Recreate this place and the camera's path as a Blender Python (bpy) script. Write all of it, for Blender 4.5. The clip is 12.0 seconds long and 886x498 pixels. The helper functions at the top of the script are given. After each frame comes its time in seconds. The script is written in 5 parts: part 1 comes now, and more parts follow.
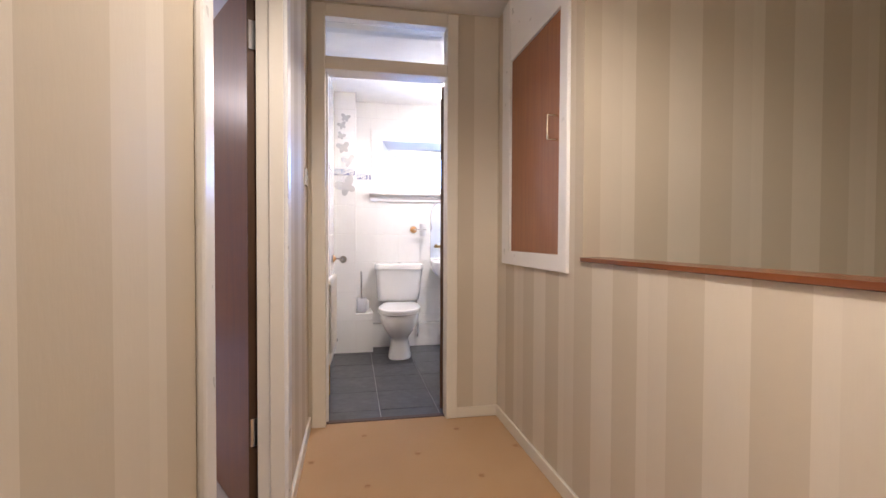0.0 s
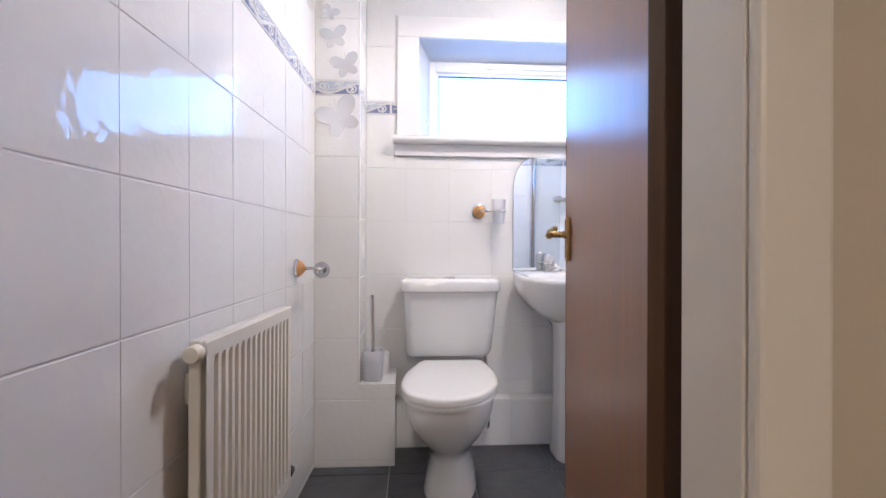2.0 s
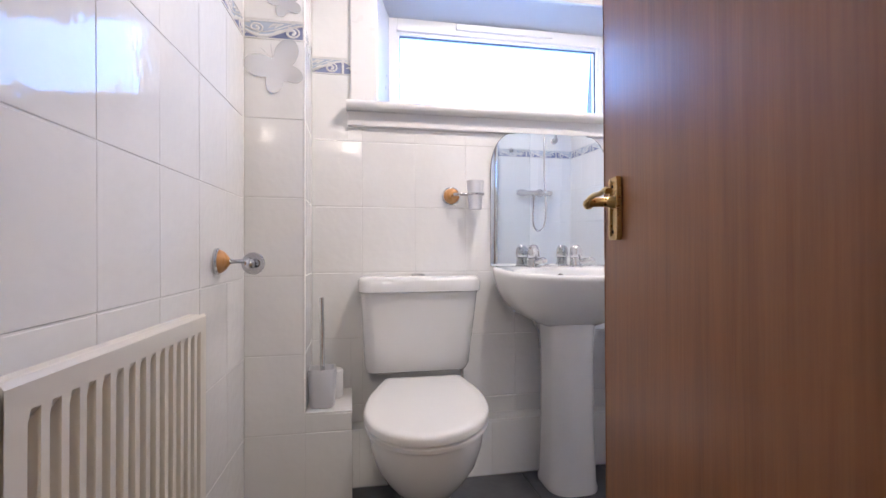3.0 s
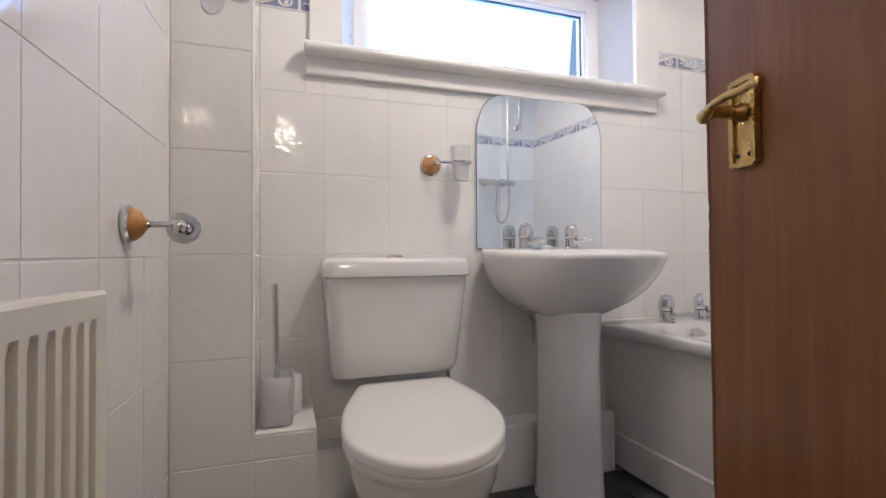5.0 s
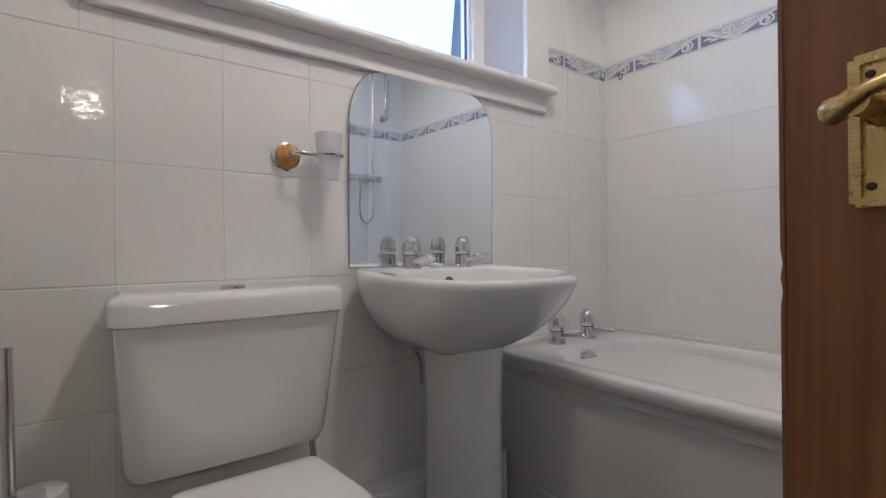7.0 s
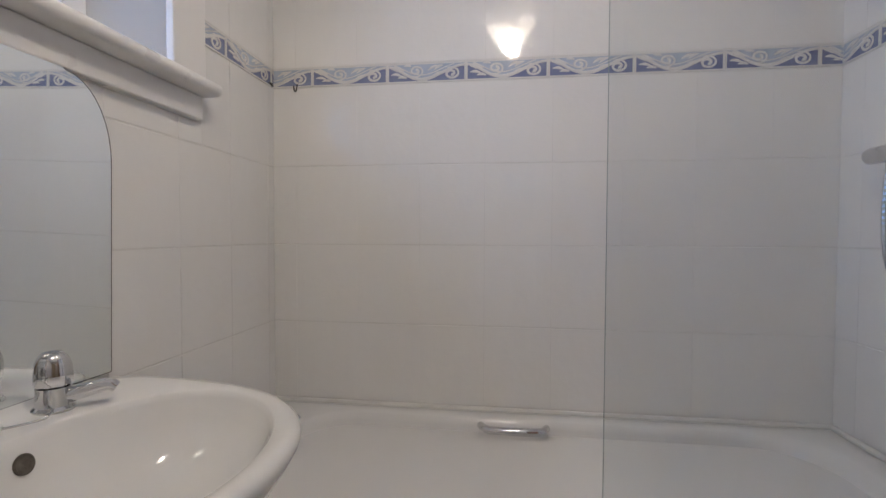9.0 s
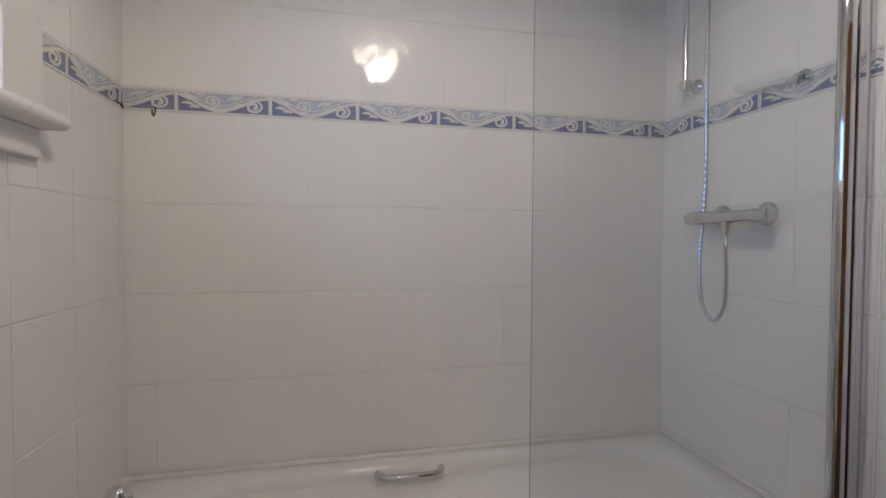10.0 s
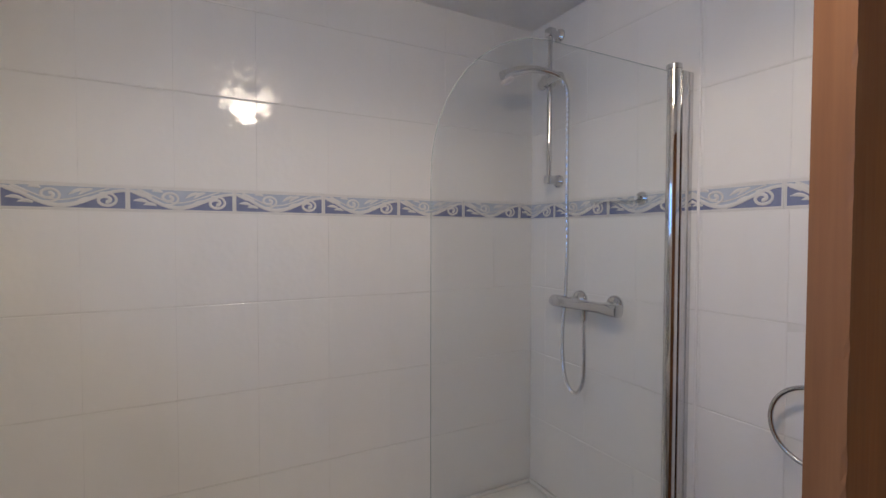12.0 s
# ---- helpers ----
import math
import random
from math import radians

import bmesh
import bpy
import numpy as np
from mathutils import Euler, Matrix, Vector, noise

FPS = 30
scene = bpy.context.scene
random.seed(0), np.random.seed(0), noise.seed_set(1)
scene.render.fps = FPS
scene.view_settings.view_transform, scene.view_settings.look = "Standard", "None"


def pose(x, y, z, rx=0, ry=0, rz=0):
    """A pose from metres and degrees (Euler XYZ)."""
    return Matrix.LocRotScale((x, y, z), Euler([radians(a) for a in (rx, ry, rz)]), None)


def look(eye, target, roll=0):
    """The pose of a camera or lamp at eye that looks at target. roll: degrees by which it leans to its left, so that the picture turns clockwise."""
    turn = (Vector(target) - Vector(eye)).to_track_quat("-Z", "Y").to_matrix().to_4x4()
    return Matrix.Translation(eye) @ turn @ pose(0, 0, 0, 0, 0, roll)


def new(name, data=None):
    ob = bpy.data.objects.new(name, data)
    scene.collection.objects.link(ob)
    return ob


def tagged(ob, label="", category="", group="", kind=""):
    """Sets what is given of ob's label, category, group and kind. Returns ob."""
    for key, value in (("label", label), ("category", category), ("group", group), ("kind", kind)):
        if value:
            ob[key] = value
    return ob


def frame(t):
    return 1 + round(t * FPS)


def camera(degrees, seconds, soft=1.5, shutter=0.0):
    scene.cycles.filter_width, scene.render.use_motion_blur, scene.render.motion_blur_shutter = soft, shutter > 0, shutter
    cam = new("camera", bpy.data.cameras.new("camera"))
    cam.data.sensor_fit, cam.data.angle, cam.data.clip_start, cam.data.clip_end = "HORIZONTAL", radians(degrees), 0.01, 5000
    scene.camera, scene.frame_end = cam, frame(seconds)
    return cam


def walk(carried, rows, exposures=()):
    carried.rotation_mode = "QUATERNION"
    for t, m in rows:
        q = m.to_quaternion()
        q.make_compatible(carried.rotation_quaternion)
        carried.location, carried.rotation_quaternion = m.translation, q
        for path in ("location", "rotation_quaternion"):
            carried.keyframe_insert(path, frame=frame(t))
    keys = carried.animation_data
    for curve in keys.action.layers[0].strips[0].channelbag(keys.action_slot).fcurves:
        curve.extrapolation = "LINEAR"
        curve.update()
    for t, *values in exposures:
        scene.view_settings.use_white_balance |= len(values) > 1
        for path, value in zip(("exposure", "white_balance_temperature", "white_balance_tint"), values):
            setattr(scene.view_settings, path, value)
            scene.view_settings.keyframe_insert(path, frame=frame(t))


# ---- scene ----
cam = camera(87.2, 12.0)
PATH = [
    (0, (-0.017, 0.117, 1.04), (0.365, 2.08, 0.997), 0.2),
    (0.5, (0.151, 0.631, 1.06), (0.191, 2.63, 1.015), 0.4),
    (1, (0.232, 1.36, 1.041), (0.261, 3.36, 0.993), 0.5),
    (1.5, (0.228, 1.983, 1.029), (0.279, 3.982, 0.986), 0.4),
    (2, (0.24, 2.379, 0.944), (0.372, 4.374, 0.945), 0.2),
    (2.5, (0.196, 2.631, 0.907), (0.478, 4.611, 0.92), 0.1),
    (3, (0.175, 2.788, 0.891), (0.551, 4.753, 0.911), -0.2),
    (5, (0.095, 3.125, 0.803), (0.728, 5.022, 0.844), -0.5),
    (5.5, (0.075, 3.172, 0.814), (0.76, 5.051, 0.834), -0.5),
    (6, (0.108, 3.224, 0.822), (0.847, 5.082, 0.846), -0.4),
    (6.5, (0.139, 3.328, 0.845), (1.065, 5.101, 0.865), -0.7),
    (8.3, (0.37, 3.78, 1.034), (2.165, 4.662, 0.987), -0.0),
    (8.5, (0.4, 3.789, 1.057), (2.257, 4.53, 1.002), -0.2),
    (9, (0.45, 3.901, 1.113), (2.432, 4.166, 1.052), 0.2),
    (9.5, (0.471, 4.003, 1.168), (2.468, 3.904, 1.113), 0.2),
    (10, (0.466, 4.075, 1.251), (2.421, 3.654, 1.197), 0.3),
    (10.5, (0.465, 4.113, 1.348), (2.361, 3.476, 1.293), 0.2),
    (11, (0.457, 4.13, 1.435), (2.304, 3.366, 1.375), 0.2),
    (11.5, (0.465, 4.145, 1.502), (2.264, 3.275, 1.435), 0.1),
    (12, (0.471, 4.138, 1.543), (2.231, 3.191, 1.485), 0.1),
]
EXPOSURE = [(0, 1.50, 5900, 16), (0.5, 1.46, 5700, 13), (1.0, 1.48, 5650, 13), (1.5, 1.28, 5450, 11), (2, 1.06, 5650, 14), (2.5, 1.0, 5800, 15), (3, 0.93, 5850, 15), (5, 0.58, 6150, 12), (5.5, 0.48, 6150, 12), (6.5, 0.13, 6000, 10), (8.3, -0.20, 6150, 10), (9, -0.28, 6350, 10), (10, -0.35, 6550, 9), (11, -0.39, 6700, 10), (12, -0.45, 6750, 11)]
walk(cam, [(t, look(eye, target, roll)) for t, eye, target, roll in PATH], EXPOSURE)

# ---- light ----
SUN_EL, SUN_AZ = radians(38), radians(-60)
world = bpy.data.worlds.new("sky")
scene.world = world
world.use_nodes = True
wt = world.node_tree
sky = wt.nodes.new("ShaderNodeTexSky")
sky.sky_type, sky.sun_disc = "NISHITA", False
sky.sun_elevation, sky.sun_rotation = SUN_EL, SUN_AZ
wt.links.new(sky.outputs[0], wt.nodes["Background"].inputs[0])
wt.nodes["Background"].inputs[1].default_value = 0.12


def lamp(name, kind, m, power, colour, **kw):
    data = bpy.data.lights.new(name, kind)
    data.energy, data.color = power, colour
    if kind == "AREA":
        data.shape, data.size, data.size_y = "RECTANGLE", kw["size"], kw["size_y"]
    elif kind == "SUN":
        data.angle = kw["angle"]
    elif kind == "SPOT":
        data.spot_size, data.spot_blend, data.shadow_soft_size = kw["cone"], kw["blend"], kw["soft"]
    else:
        data.shadow_soft_size = kw["soft"]
    ob = new(name, data)
    ob.matrix_world = m
    return ob


lamp("sun", "SUN", look((0, 0, 20), (8, -14, 4)), 1.0, (1.0, 0.95, 0.88), angle=radians(12))
lamp("bathroom_window_daylight", "AREA", look((0.86, 5.04, 1.75), (0.86, 3.0, 1.45)), 6, (0.23, 0.46, 1.0), size=1.05, size_y=0.42)
lamp("bedroom_window_daylight", "AREA", look((-1.7, 5.35, 2.05), (-1.7, 3.0, 0.3)), 60, (0.46, 0.60, 1.0), size=1.6, size_y=0.4)
lamp("bathroom_bulb", "SPOT", pose(0.80, 3.88, 2.190), 17.5, (1.0, 0.86, 0.72), soft=0.05, cone=radians(172), blend=0.35)
lamp("hall_bulb", "SPOT", pose(0.10, 0.72, 2.18), 27.5, (1.0, 0.85, 0.66), soft=0.06, cone=radians(164), blend=0.45)
lamp("bedroom_bulb", "POINT", pose(-2.25, 3.25, 2.10), 9, (1.0, 0.86, 0.78), soft=0.06)


# ---- materials ----
def material(name, colour, rough=0.5, metal=0.0, **kw):
    m = bpy.data.materials.new(name)
    m.use_nodes = True
    b = m.node_tree.nodes["Principled BSDF"]
    b.inputs["Base Color"].default_value = (*colour, 1)
    b.inputs["Roughness"].default_value = rough
    b.inputs["Metallic"].default_value = metal
    for key, value in kw.items():
        b.inputs[key.replace("_", " ")].default_value = value
    return m, m.node_tree, b


def node(t, kind, **kw):
    n = t.nodes.new(kind)
    for key, value in kw.items():
        n.inputs[key].default_value = value
    return n


def coords(t, scale=(1, 1, 1)):
    g = t.nodes.new("ShaderNodeNewGeometry")
    mp = t.nodes.new("ShaderNodeMapping")
    mp.inputs["Scale"].default_value = scale
    t.links.new(g.outputs["Position"], mp.inputs["Vector"])
    return mp.outputs[0]


def noise_of(t, vec, scale, detail=3, rough=0.55):
    n = node(t, "ShaderNodeTexNoise", Scale=scale, Detail=detail, Roughness=rough)
    t.links.new(vec, n.inputs["Vector"])
    return n.outputs["Fac"]


def ramp(t, fac, stops):
    r = t.nodes.new("ShaderNodeValToRGB")
    e = r.color_ramp.elements
    while len(e) < len(stops):
        e.new(0.5)
    for k, (p, c) in zip(e, stops):
        k.position, k.color = p, (*c, 1)
    t.links.new(fac, r.inputs[0])
    return r.outputs[0]


def mixed(t, fac, a, b, blend="MIX"):
    m = t.nodes.new("ShaderNodeMix")
    m.data_type, m.blend_type = "RGBA", blend
    for sock, v in ((m.inputs[0], fac), (m.inputs[6], a), (m.inputs[7], b)):
        if isinstance(v, (int, float)):
            sock.default_value = v
        elif isinstance(v, tuple):
            sock.default_value = (*v, 1)
        else:
            t.links.new(v, sock)
    return m.outputs[2]


def bumped(t, b, height, strength, distance=0.01):
    n = node(t, "ShaderNodeBump", Strength=strength, Distance=distance)
    t.links.new(height, n.inputs["Height"])
    t.links.new(n.outputs[0], b.inputs["Normal"])


def mapped(t, fac, lo, hi):
    m = node(t, "ShaderNodeMapRange")
    m.inputs["To Min"].default_value, m.inputs["To Max"].default_value = lo, hi
    t.links.new(fac, m.inputs["Value"])
    return m.outputs[0]


def mottled(name, a, b, scale, rough=0.5, metal=0.0, bump=0.0, bump_scale=60, stretch=(1, 1, 1), wear=0.12, dist=0.004, **kw):
    """A surface between two close colours, with grain, uneven gloss and relief."""
    m, t, s = material(name, a, rough, metal, **kw)
    v = coords(t, stretch)
    big = noise_of(t, v, scale, 4)
    col = ramp(t, big, [(0.3, a), (0.7, b)])
    t.links.new(col, s.inputs["Base Color"])
    t.links.new(mapped(t, noise_of(t, v, scale * 3.1, 2), max(0.02, rough - wear), rough + wear), s.inputs["Roughness"])
    if bump:
        bumped(t, s, noise_of(t, v, bump_scale, 3), bump, dist)
    return m


def wall_tile_material():
    m, t, s = material("glazed_wall_tile", (0.8, 0.79, 0.77), 0.07)
    v = coords(t)
    vs = coords(t, (4, 4, 1.2))
    streak = noise_of(t, vs, 3.0, 3)
    cloud = noise_of(t, v, 2.2, 3)
    info = t.nodes.new("ShaderNodeObjectInfo")
    c = ramp(t, streak, [(0.3, (0.835, 0.826, 0.804)), (0.7, (0.857, 0.850, 0.834))])
    c = mixed(t, mapped(t, info.outputs["Random"], 0.0, 0.35), c, (0.845, 0.838, 0.82))
    c = mixed(t, mapped(t, cloud, 0.0, 0.25), c, (0.825, 0.813, 0.79))
    t.links.new(c, s.inputs["Base Color"])
    t.links.new(mapped(t, noise_of(t, v, 30, 2), 0.02, 0.075), s.inputs["Roughness"])
    h = mixed(t, 0.5, noise_of(t, v, 18, 2), noise_of(t, v, 34, 1))
    bumped(t, s, h, 0.24, 0.006)
    return m


def striped_paper():
    m, t, s = material("striped_wallpaper", (0.6, 0.52, 0.4), 0.5)
    g = t.nodes.new("ShaderNodeNewGeometry")
    sep = t.nodes.new("ShaderNodeSeparateXYZ")
    t.links.new(g.outputs["Position"], sep.inputs[0])
    add = node(t, "ShaderNodeMath")
    lean = t.nodes.new("ShaderNodeMath")
    lean.operation = "MULTIPLY"
    lean.inputs[1].default_value = 0.953
    t.links.new(sep.outputs[0], lean.inputs[0])
    t.links.new(lean.outputs[0], add.inputs[0])
    t.links.new(sep.outputs[1], add.inputs[1])

    def wave(period, shift, width):
        a = node(t, "ShaderNodeMath")
        a.inputs[1].default_value = shift
        t.links.new(add.outputs[0], a.inputs[0])
        w = t.nodes.new("ShaderNodeMath")
        w.operation = "FLOORED_MODULO"
        w.inputs[1].default_value = period
        t.links.new(a.outputs[0], w.inputs[0])
        c = t.nodes.new("ShaderNodeMath")
        c.operation = "LESS_THAN"
        c.inputs[1].default_value = width
        t.links.new(w.outputs[0], c.inputs[0])
        return c.outputs[0]
    wide = wave(0.272, 0.147, 0.136)
    fine = wave(0.544, 0.20, 0.136)
    v = coords(t, (40, 40, 2))
    grain = noise_of(t, v, 6, 3)
    base = mixed(t, wide, (0.565, 0.495, 0.385), (0.67, 0.605, 0.50))
    base = mixed(t, mapped(t, fine, 0.0, 0.30), base, (0.57, 0.50, 0.40))
    base = mixed(t, mapped(t, grain, 0.0, 0.22), base, (0.54, 0.46, 0.36))
    t.links.new(base, s.inputs["Base Color"])
    t.links.new(mapped(t, wide, 0.68, 0.56), s.inputs["Roughness"])
    s.inputs["Specular IOR Level"].default_value = 0.3
    bumped(t, s, noise_of(t, coords(t, (1, 1, 0.3)), 130, 3), 0.12, 0.003)
    return m


def wood(name, dark, light, rough, scale=1.0, axis=2):
    m, t, s = material(name, dark, rough, Specular_IOR_Level=0.4)
    st = [26.0, 26.0, 26.0]
    st[axis] = 1.3
    v = coords(t, tuple(k * scale for k in st))
    n1 = noise_of(t, v, 1.6, 5, 0.6)
    st2 = [150.0, 150.0, 150.0]
    st2[axis] = 5.0
    n2 = noise_of(t, coords(t, tuple(k * scale for k in st2)), 1.5, 3)
    mid = tuple((a + b) / 2 for a, b in zip(dark, light))
    c = ramp(t, n1, [(0.25, dark), (0.5, mid), (0.78, light)])
    c = mixed(t, mapped(t, n2, 0.0, 0.45), c, tuple(k * 0.55 for k in dark))
    t.links.new(c, s.inputs["Base Color"])
    t.links.new(mapped(t, n1, rough - 0.05, rough + 0.1), s.inputs["Roughness"])
    bumped(t, s, n2, 0.12, 0.002)
    return m


def carpet(name, a, b):
    m, t, s = material(name, a, 0.95, Sheen_Weight=0.25)
    v = coords(t)
    fine = noise_of(t, v, 420, 3, 0.7)
    big = noise_of(t, v, 4.5, 4)
    c = mixed(t, mapped(t, big, 0.15, 0.85), a, b)
    c = mixed(t, mapped(t, fine, 0.0, 0.5), c, tuple(k * 0.6 for k in a))
    t.links.new(c, s.inputs["Base Color"])
    bumped(t, s, mixed(t, 0.4, fine, noise_of(t, v, 60, 3)), 0.7, 0.006)
    return m


def slate_tile():
    m, t, s = material("slate_floor_tile", (0.06, 0.06, 0.065), 0.42)
    v = coords(t)
    info = t.nodes.new("ShaderNodeObjectInfo")
    n = noise_of(t, v, 7, 6, 0.65)
    c = ramp(t, n, [(0.3, (0.050, 0.052, 0.060)), (0.55, (0.076, 0.078, 0.088)), (0.75, (0.115, 0.116, 0.122))])
    c = mixed(t, mapped(t, info.outputs["Random"], 0.0, 0.3), c, (0.06, 0.06, 0.062))
    t.links.new(c, s.inputs["Base Color"])
    t.links.new(mapped(t, noise_of(t, v, 22, 3), 0.30, 0.55), s.inputs["Roughness"])
    bumped(t, s, noise_of(t, v, 28, 5), 0.25, 0.004)
    return m


def glass(name, tint=(1, 1, 1), rough=0.0):
    m, t, s = material(name, tint, rough, IOR=1.45, Transmission_Weight=1.0)
    return m


def thin_glass(name, tint):
    """A thin clear sheet: it lets light straight through, a little dimmed, and mirrors it at a slant."""
    m, t, s = material(name, tint, 0.02)
    clear = node(t, "ShaderNodeBsdfTransparent", Color=(*tint, 1))
    gloss = node(t, "ShaderNodeBsdfGlossy", Roughness=0.015)
    slant = node(t, "ShaderNodeLayerWeight", Blend=0.5)
    power = t.nodes.new("ShaderNodeMath")
    power.operation = "POWER"
    power.inputs[1].default_value = 5.0
    t.links.new(slant.outputs["Facing"], power.inputs[0])
    mix = t.nodes.new("ShaderNodeMixShader")
    t.links.new(mapped(t, power.outputs[0], 0.025, 0.6), mix.inputs[0])
    t.links.new(clear.outputs[0], mix.inputs[1])
    t.links.new(gloss.outputs[0], mix.inputs[2])
    t.links.new(mix.outputs[0], t.nodes["Material Output"].inputs["Surface"])
    t.nodes.remove(s)
    return m


M_TILE = wall_tile_material()
M_GROUT = mottled("pale_grout", (0.70, 0.69, 0.665), (0.77, 0.76, 0.735), 14, 0.7, bump=0.3)
M_FGROUT = mottled("grey_floor_grout", (0.36, 0.355, 0.34), (0.46, 0.45, 0.43), 18, 0.9, bump=0.3)
M_SLATE = slate_tile()
M_PAPER = striped_paper()
M_GLOSS = mottled("cream_gloss_paint", (0.755, 0.70, 0.60), (0.775, 0.725, 0.625), 6, 0.42, bump=0.10, bump_scale=40, stretch=(1, 1, 0.4))
M_WHITE = mottled("white_gloss_paint", (0.81, 0.797, 0.782), (0.83, 0.818, 0.803), 5, 0.32, bump=0.06, bump_scale=35)
M_UPVC = mottled("white_upvc", (0.80, 0.81, 0.83), (0.84, 0.85, 0.86), 4, 0.22, bump=0.02)
M_CEIL = mottled("textured_ceiling_paint", (0.82, 0.81, 0.79), (0.87, 0.86, 0.84), 9, 0.8, bump=0.5, bump_scale=70)
M_PORC = mottled("white_vitreous_china", (0.82, 0.815, 0.80), (0.85, 0.845, 0.83), 3, 0.07, bump=0.015, bump_scale=9, wear=0.03, Coat_Weight=0.5)
M_ACRYL = mottled("white_bath_acrylic", (0.81, 0.805, 0.79), (0.825, 0.82, 0.805), 3, 0.16, bump=0.008, bump_scale=8, wear=0.03)
M_PANEL = mottled("cream_bath_panel", (0.77, 0.755, 0.72), (0.785, 0.77, 0.735), 4, 0.28, bump=0.006, bump_scale=12, wear=0.01)
M_SEAT = mottled("white_plastic_seat", (0.83, 0.82, 0.80), (0.86, 0.85, 0.83), 3, 0.16, bump=0.01, wear=0.04)
M_RAD = mottled("magnolia_radiator_enamel", (0.755, 0.715, 0.63), (0.775, 0.735, 0.65), 8, 0.32, bump=0.02, bump_scale=40, wear=0.05)
M_CHROME = mottled("chrome", (0.62, 0.625, 0.63), (0.70, 0.70, 0.71), 10, 0.05, 1.0, bump=0.02, wear=0.04)
M_STEEL = mottled("satin_aluminium", (0.66, 0.66, 0.66), (0.75, 0.75, 0.75), 10, 0.2, 1.0, bump=0.02, wear=0.06)
M_HOSE = mottled("dull_ribbed_metal", (0.60, 0.60, 0.61), (0.70, 0.70, 0.70), 10, 0.24, 1.0, bump=0.02, wear=0.06)
M_BRASS = mottled("aged_brass", (0.50, 0.35, 0.13), (0.66, 0.48, 0.21), 30, 0.30, 1.0, bump=0.12, bump_scale=220)
M_DARK = mottled("dark_metal", (0.03, 0.03, 0.03), (0.06, 0.055, 0.05), 30, 0.4, 0.6, bump=0.1)
M_DOOR = wood("sapele_veneer", (0.225, 0.083, 0.027), (0.40, 0.168, 0.062), 0.33)
M_EDGE = wood("dark_door_lipping", (0.065, 0.032, 0.016), (0.12, 0.062, 0.030), 0.42)
M_LIP = wood("light_door_lipping", (0.24, 0.10, 0.040), (0.34, 0.155, 0.068), 0.45)
M_HATCH = wood("red_brown_hatch_veneer", (0.29, 0.105, 0.036), (0.43, 0.178, 0.066), 0.33)
M_RAIL = wood("varnished_mahogany", (0.19, 0.058, 0.020), (0.33, 0.115, 0.04), 0.22, axis=1)
M_PINE = wood("orange_turned_pine", (0.55, 0.26, 0.08), (0.72, 0.40, 0.16), 0.25, 2.0)
M_CARPET = carpet("beige_twist_carpet", (0.52, 0.31, 0.135), (0.63, 0.405, 0.20))
M_MOTIF_D = mottled("brown_carpet_motif", (0.36, 0.19, 0.09), (0.45, 0.26, 0.13), 80, 0.95, bump=0.5, bump_scale=400)
M_BCARPET = carpet("grey_mauve_carpet", (0.42, 0.36, 0.34), (0.52, 0.455, 0.43))
M_BWALL = mottled("pink_beige_emulsion", (0.63, 0.535, 0.465), (0.68, 0.585, 0.515), 4, 0.75, bump=0.12, bump_scale=140)
M_FLORAL = mottled("pale_floral_ground", (0.70, 0.66, 0.62), (0.76, 0.72, 0.68), 6, 0.6, bump=0.1, bump_scale=140)
M_PETAL = mottled("plum_petal_print", (0.13, 0.085, 0.12), (0.23, 0.165, 0.205), 34, 0.5, bump=0.1)
M_LEAF = mottled("grey_leaf_print", (0.33, 0.30, 0.295), (0.42, 0.385, 0.38), 30, 0.5, bump=0.1)
M_GLASS = glass("clear_glass", (0.97, 0.99, 0.98))
M_SCREEN = thin_glass("shower_screen_glass", (0.965, 0.975, 0.977))
M_FROST = material("frosted_plastic", (0.93, 0.93, 0.96), 0.38, Alpha=0.75, Transmission_Weight=0.45, IOR=1.3)[0]
M_MIRROR = mottled("silvered_mirror", (0.86, 0.90, 0.90), (0.88, 0.91, 0.91), 2, 0.012, 1.0, wear=0.008)
M_LBLUE = mottled("pale_blue_glaze", (0.43, 0.50, 0.60), (0.51, 0.57, 0.66), 22, 0.10, bump=0.05, wear=0.04)
M_DBLUE = mottled("slate_blue_glaze", (0.185, 0.21, 0.345), (0.25, 0.28, 0.42), 22, 0.10, bump=0.05, wear=0.04)
M_RELIEF = mottled("white_glaze_relief", (0.72, 0.71, 0.69), (0.78, 0.77, 0.75), 30, 0.10, bump=0.05, wear=0.04)
M_ACRYLIC_MIRROR = mottled("mirror_acrylic", (0.86, 0.86, 0.86), (0.90, 0.90, 0.90), 8, 0.08, 0.45, bump=0.02, bump_scale=14, wear=0.03)
M_SILICONE = mottled("white_sealant", (0.74, 0.73, 0.70), (0.80, 0.79, 0.76), 12, 0.4, bump=0.1)
M_BLIND = mottled("cream_blind_fabric", (0.68, 0.60, 0.44), (0.74, 0.66, 0.50), 50, 0.8, bump=0.2, bump_scale=300)
M_ROOF = mottled("grey_roof_tile", (0.36, 0.40, 0.41), (0.45, 0.48, 0.48), 3, 0.8, bump=0.4, bump_scale=30)
M_RENDER = mottled("pebble_dash_render", (0.42, 0.40, 0.37), (0.50, 0.48, 0.44), 3, 0.9, bump=0.5, bump_scale=60)
M_GRASS = mottled("mown_grass", (0.05, 0.085, 0.03), (0.08, 0.12, 0.045), 2, 0.95, bump=0.5, bump_scale=30)
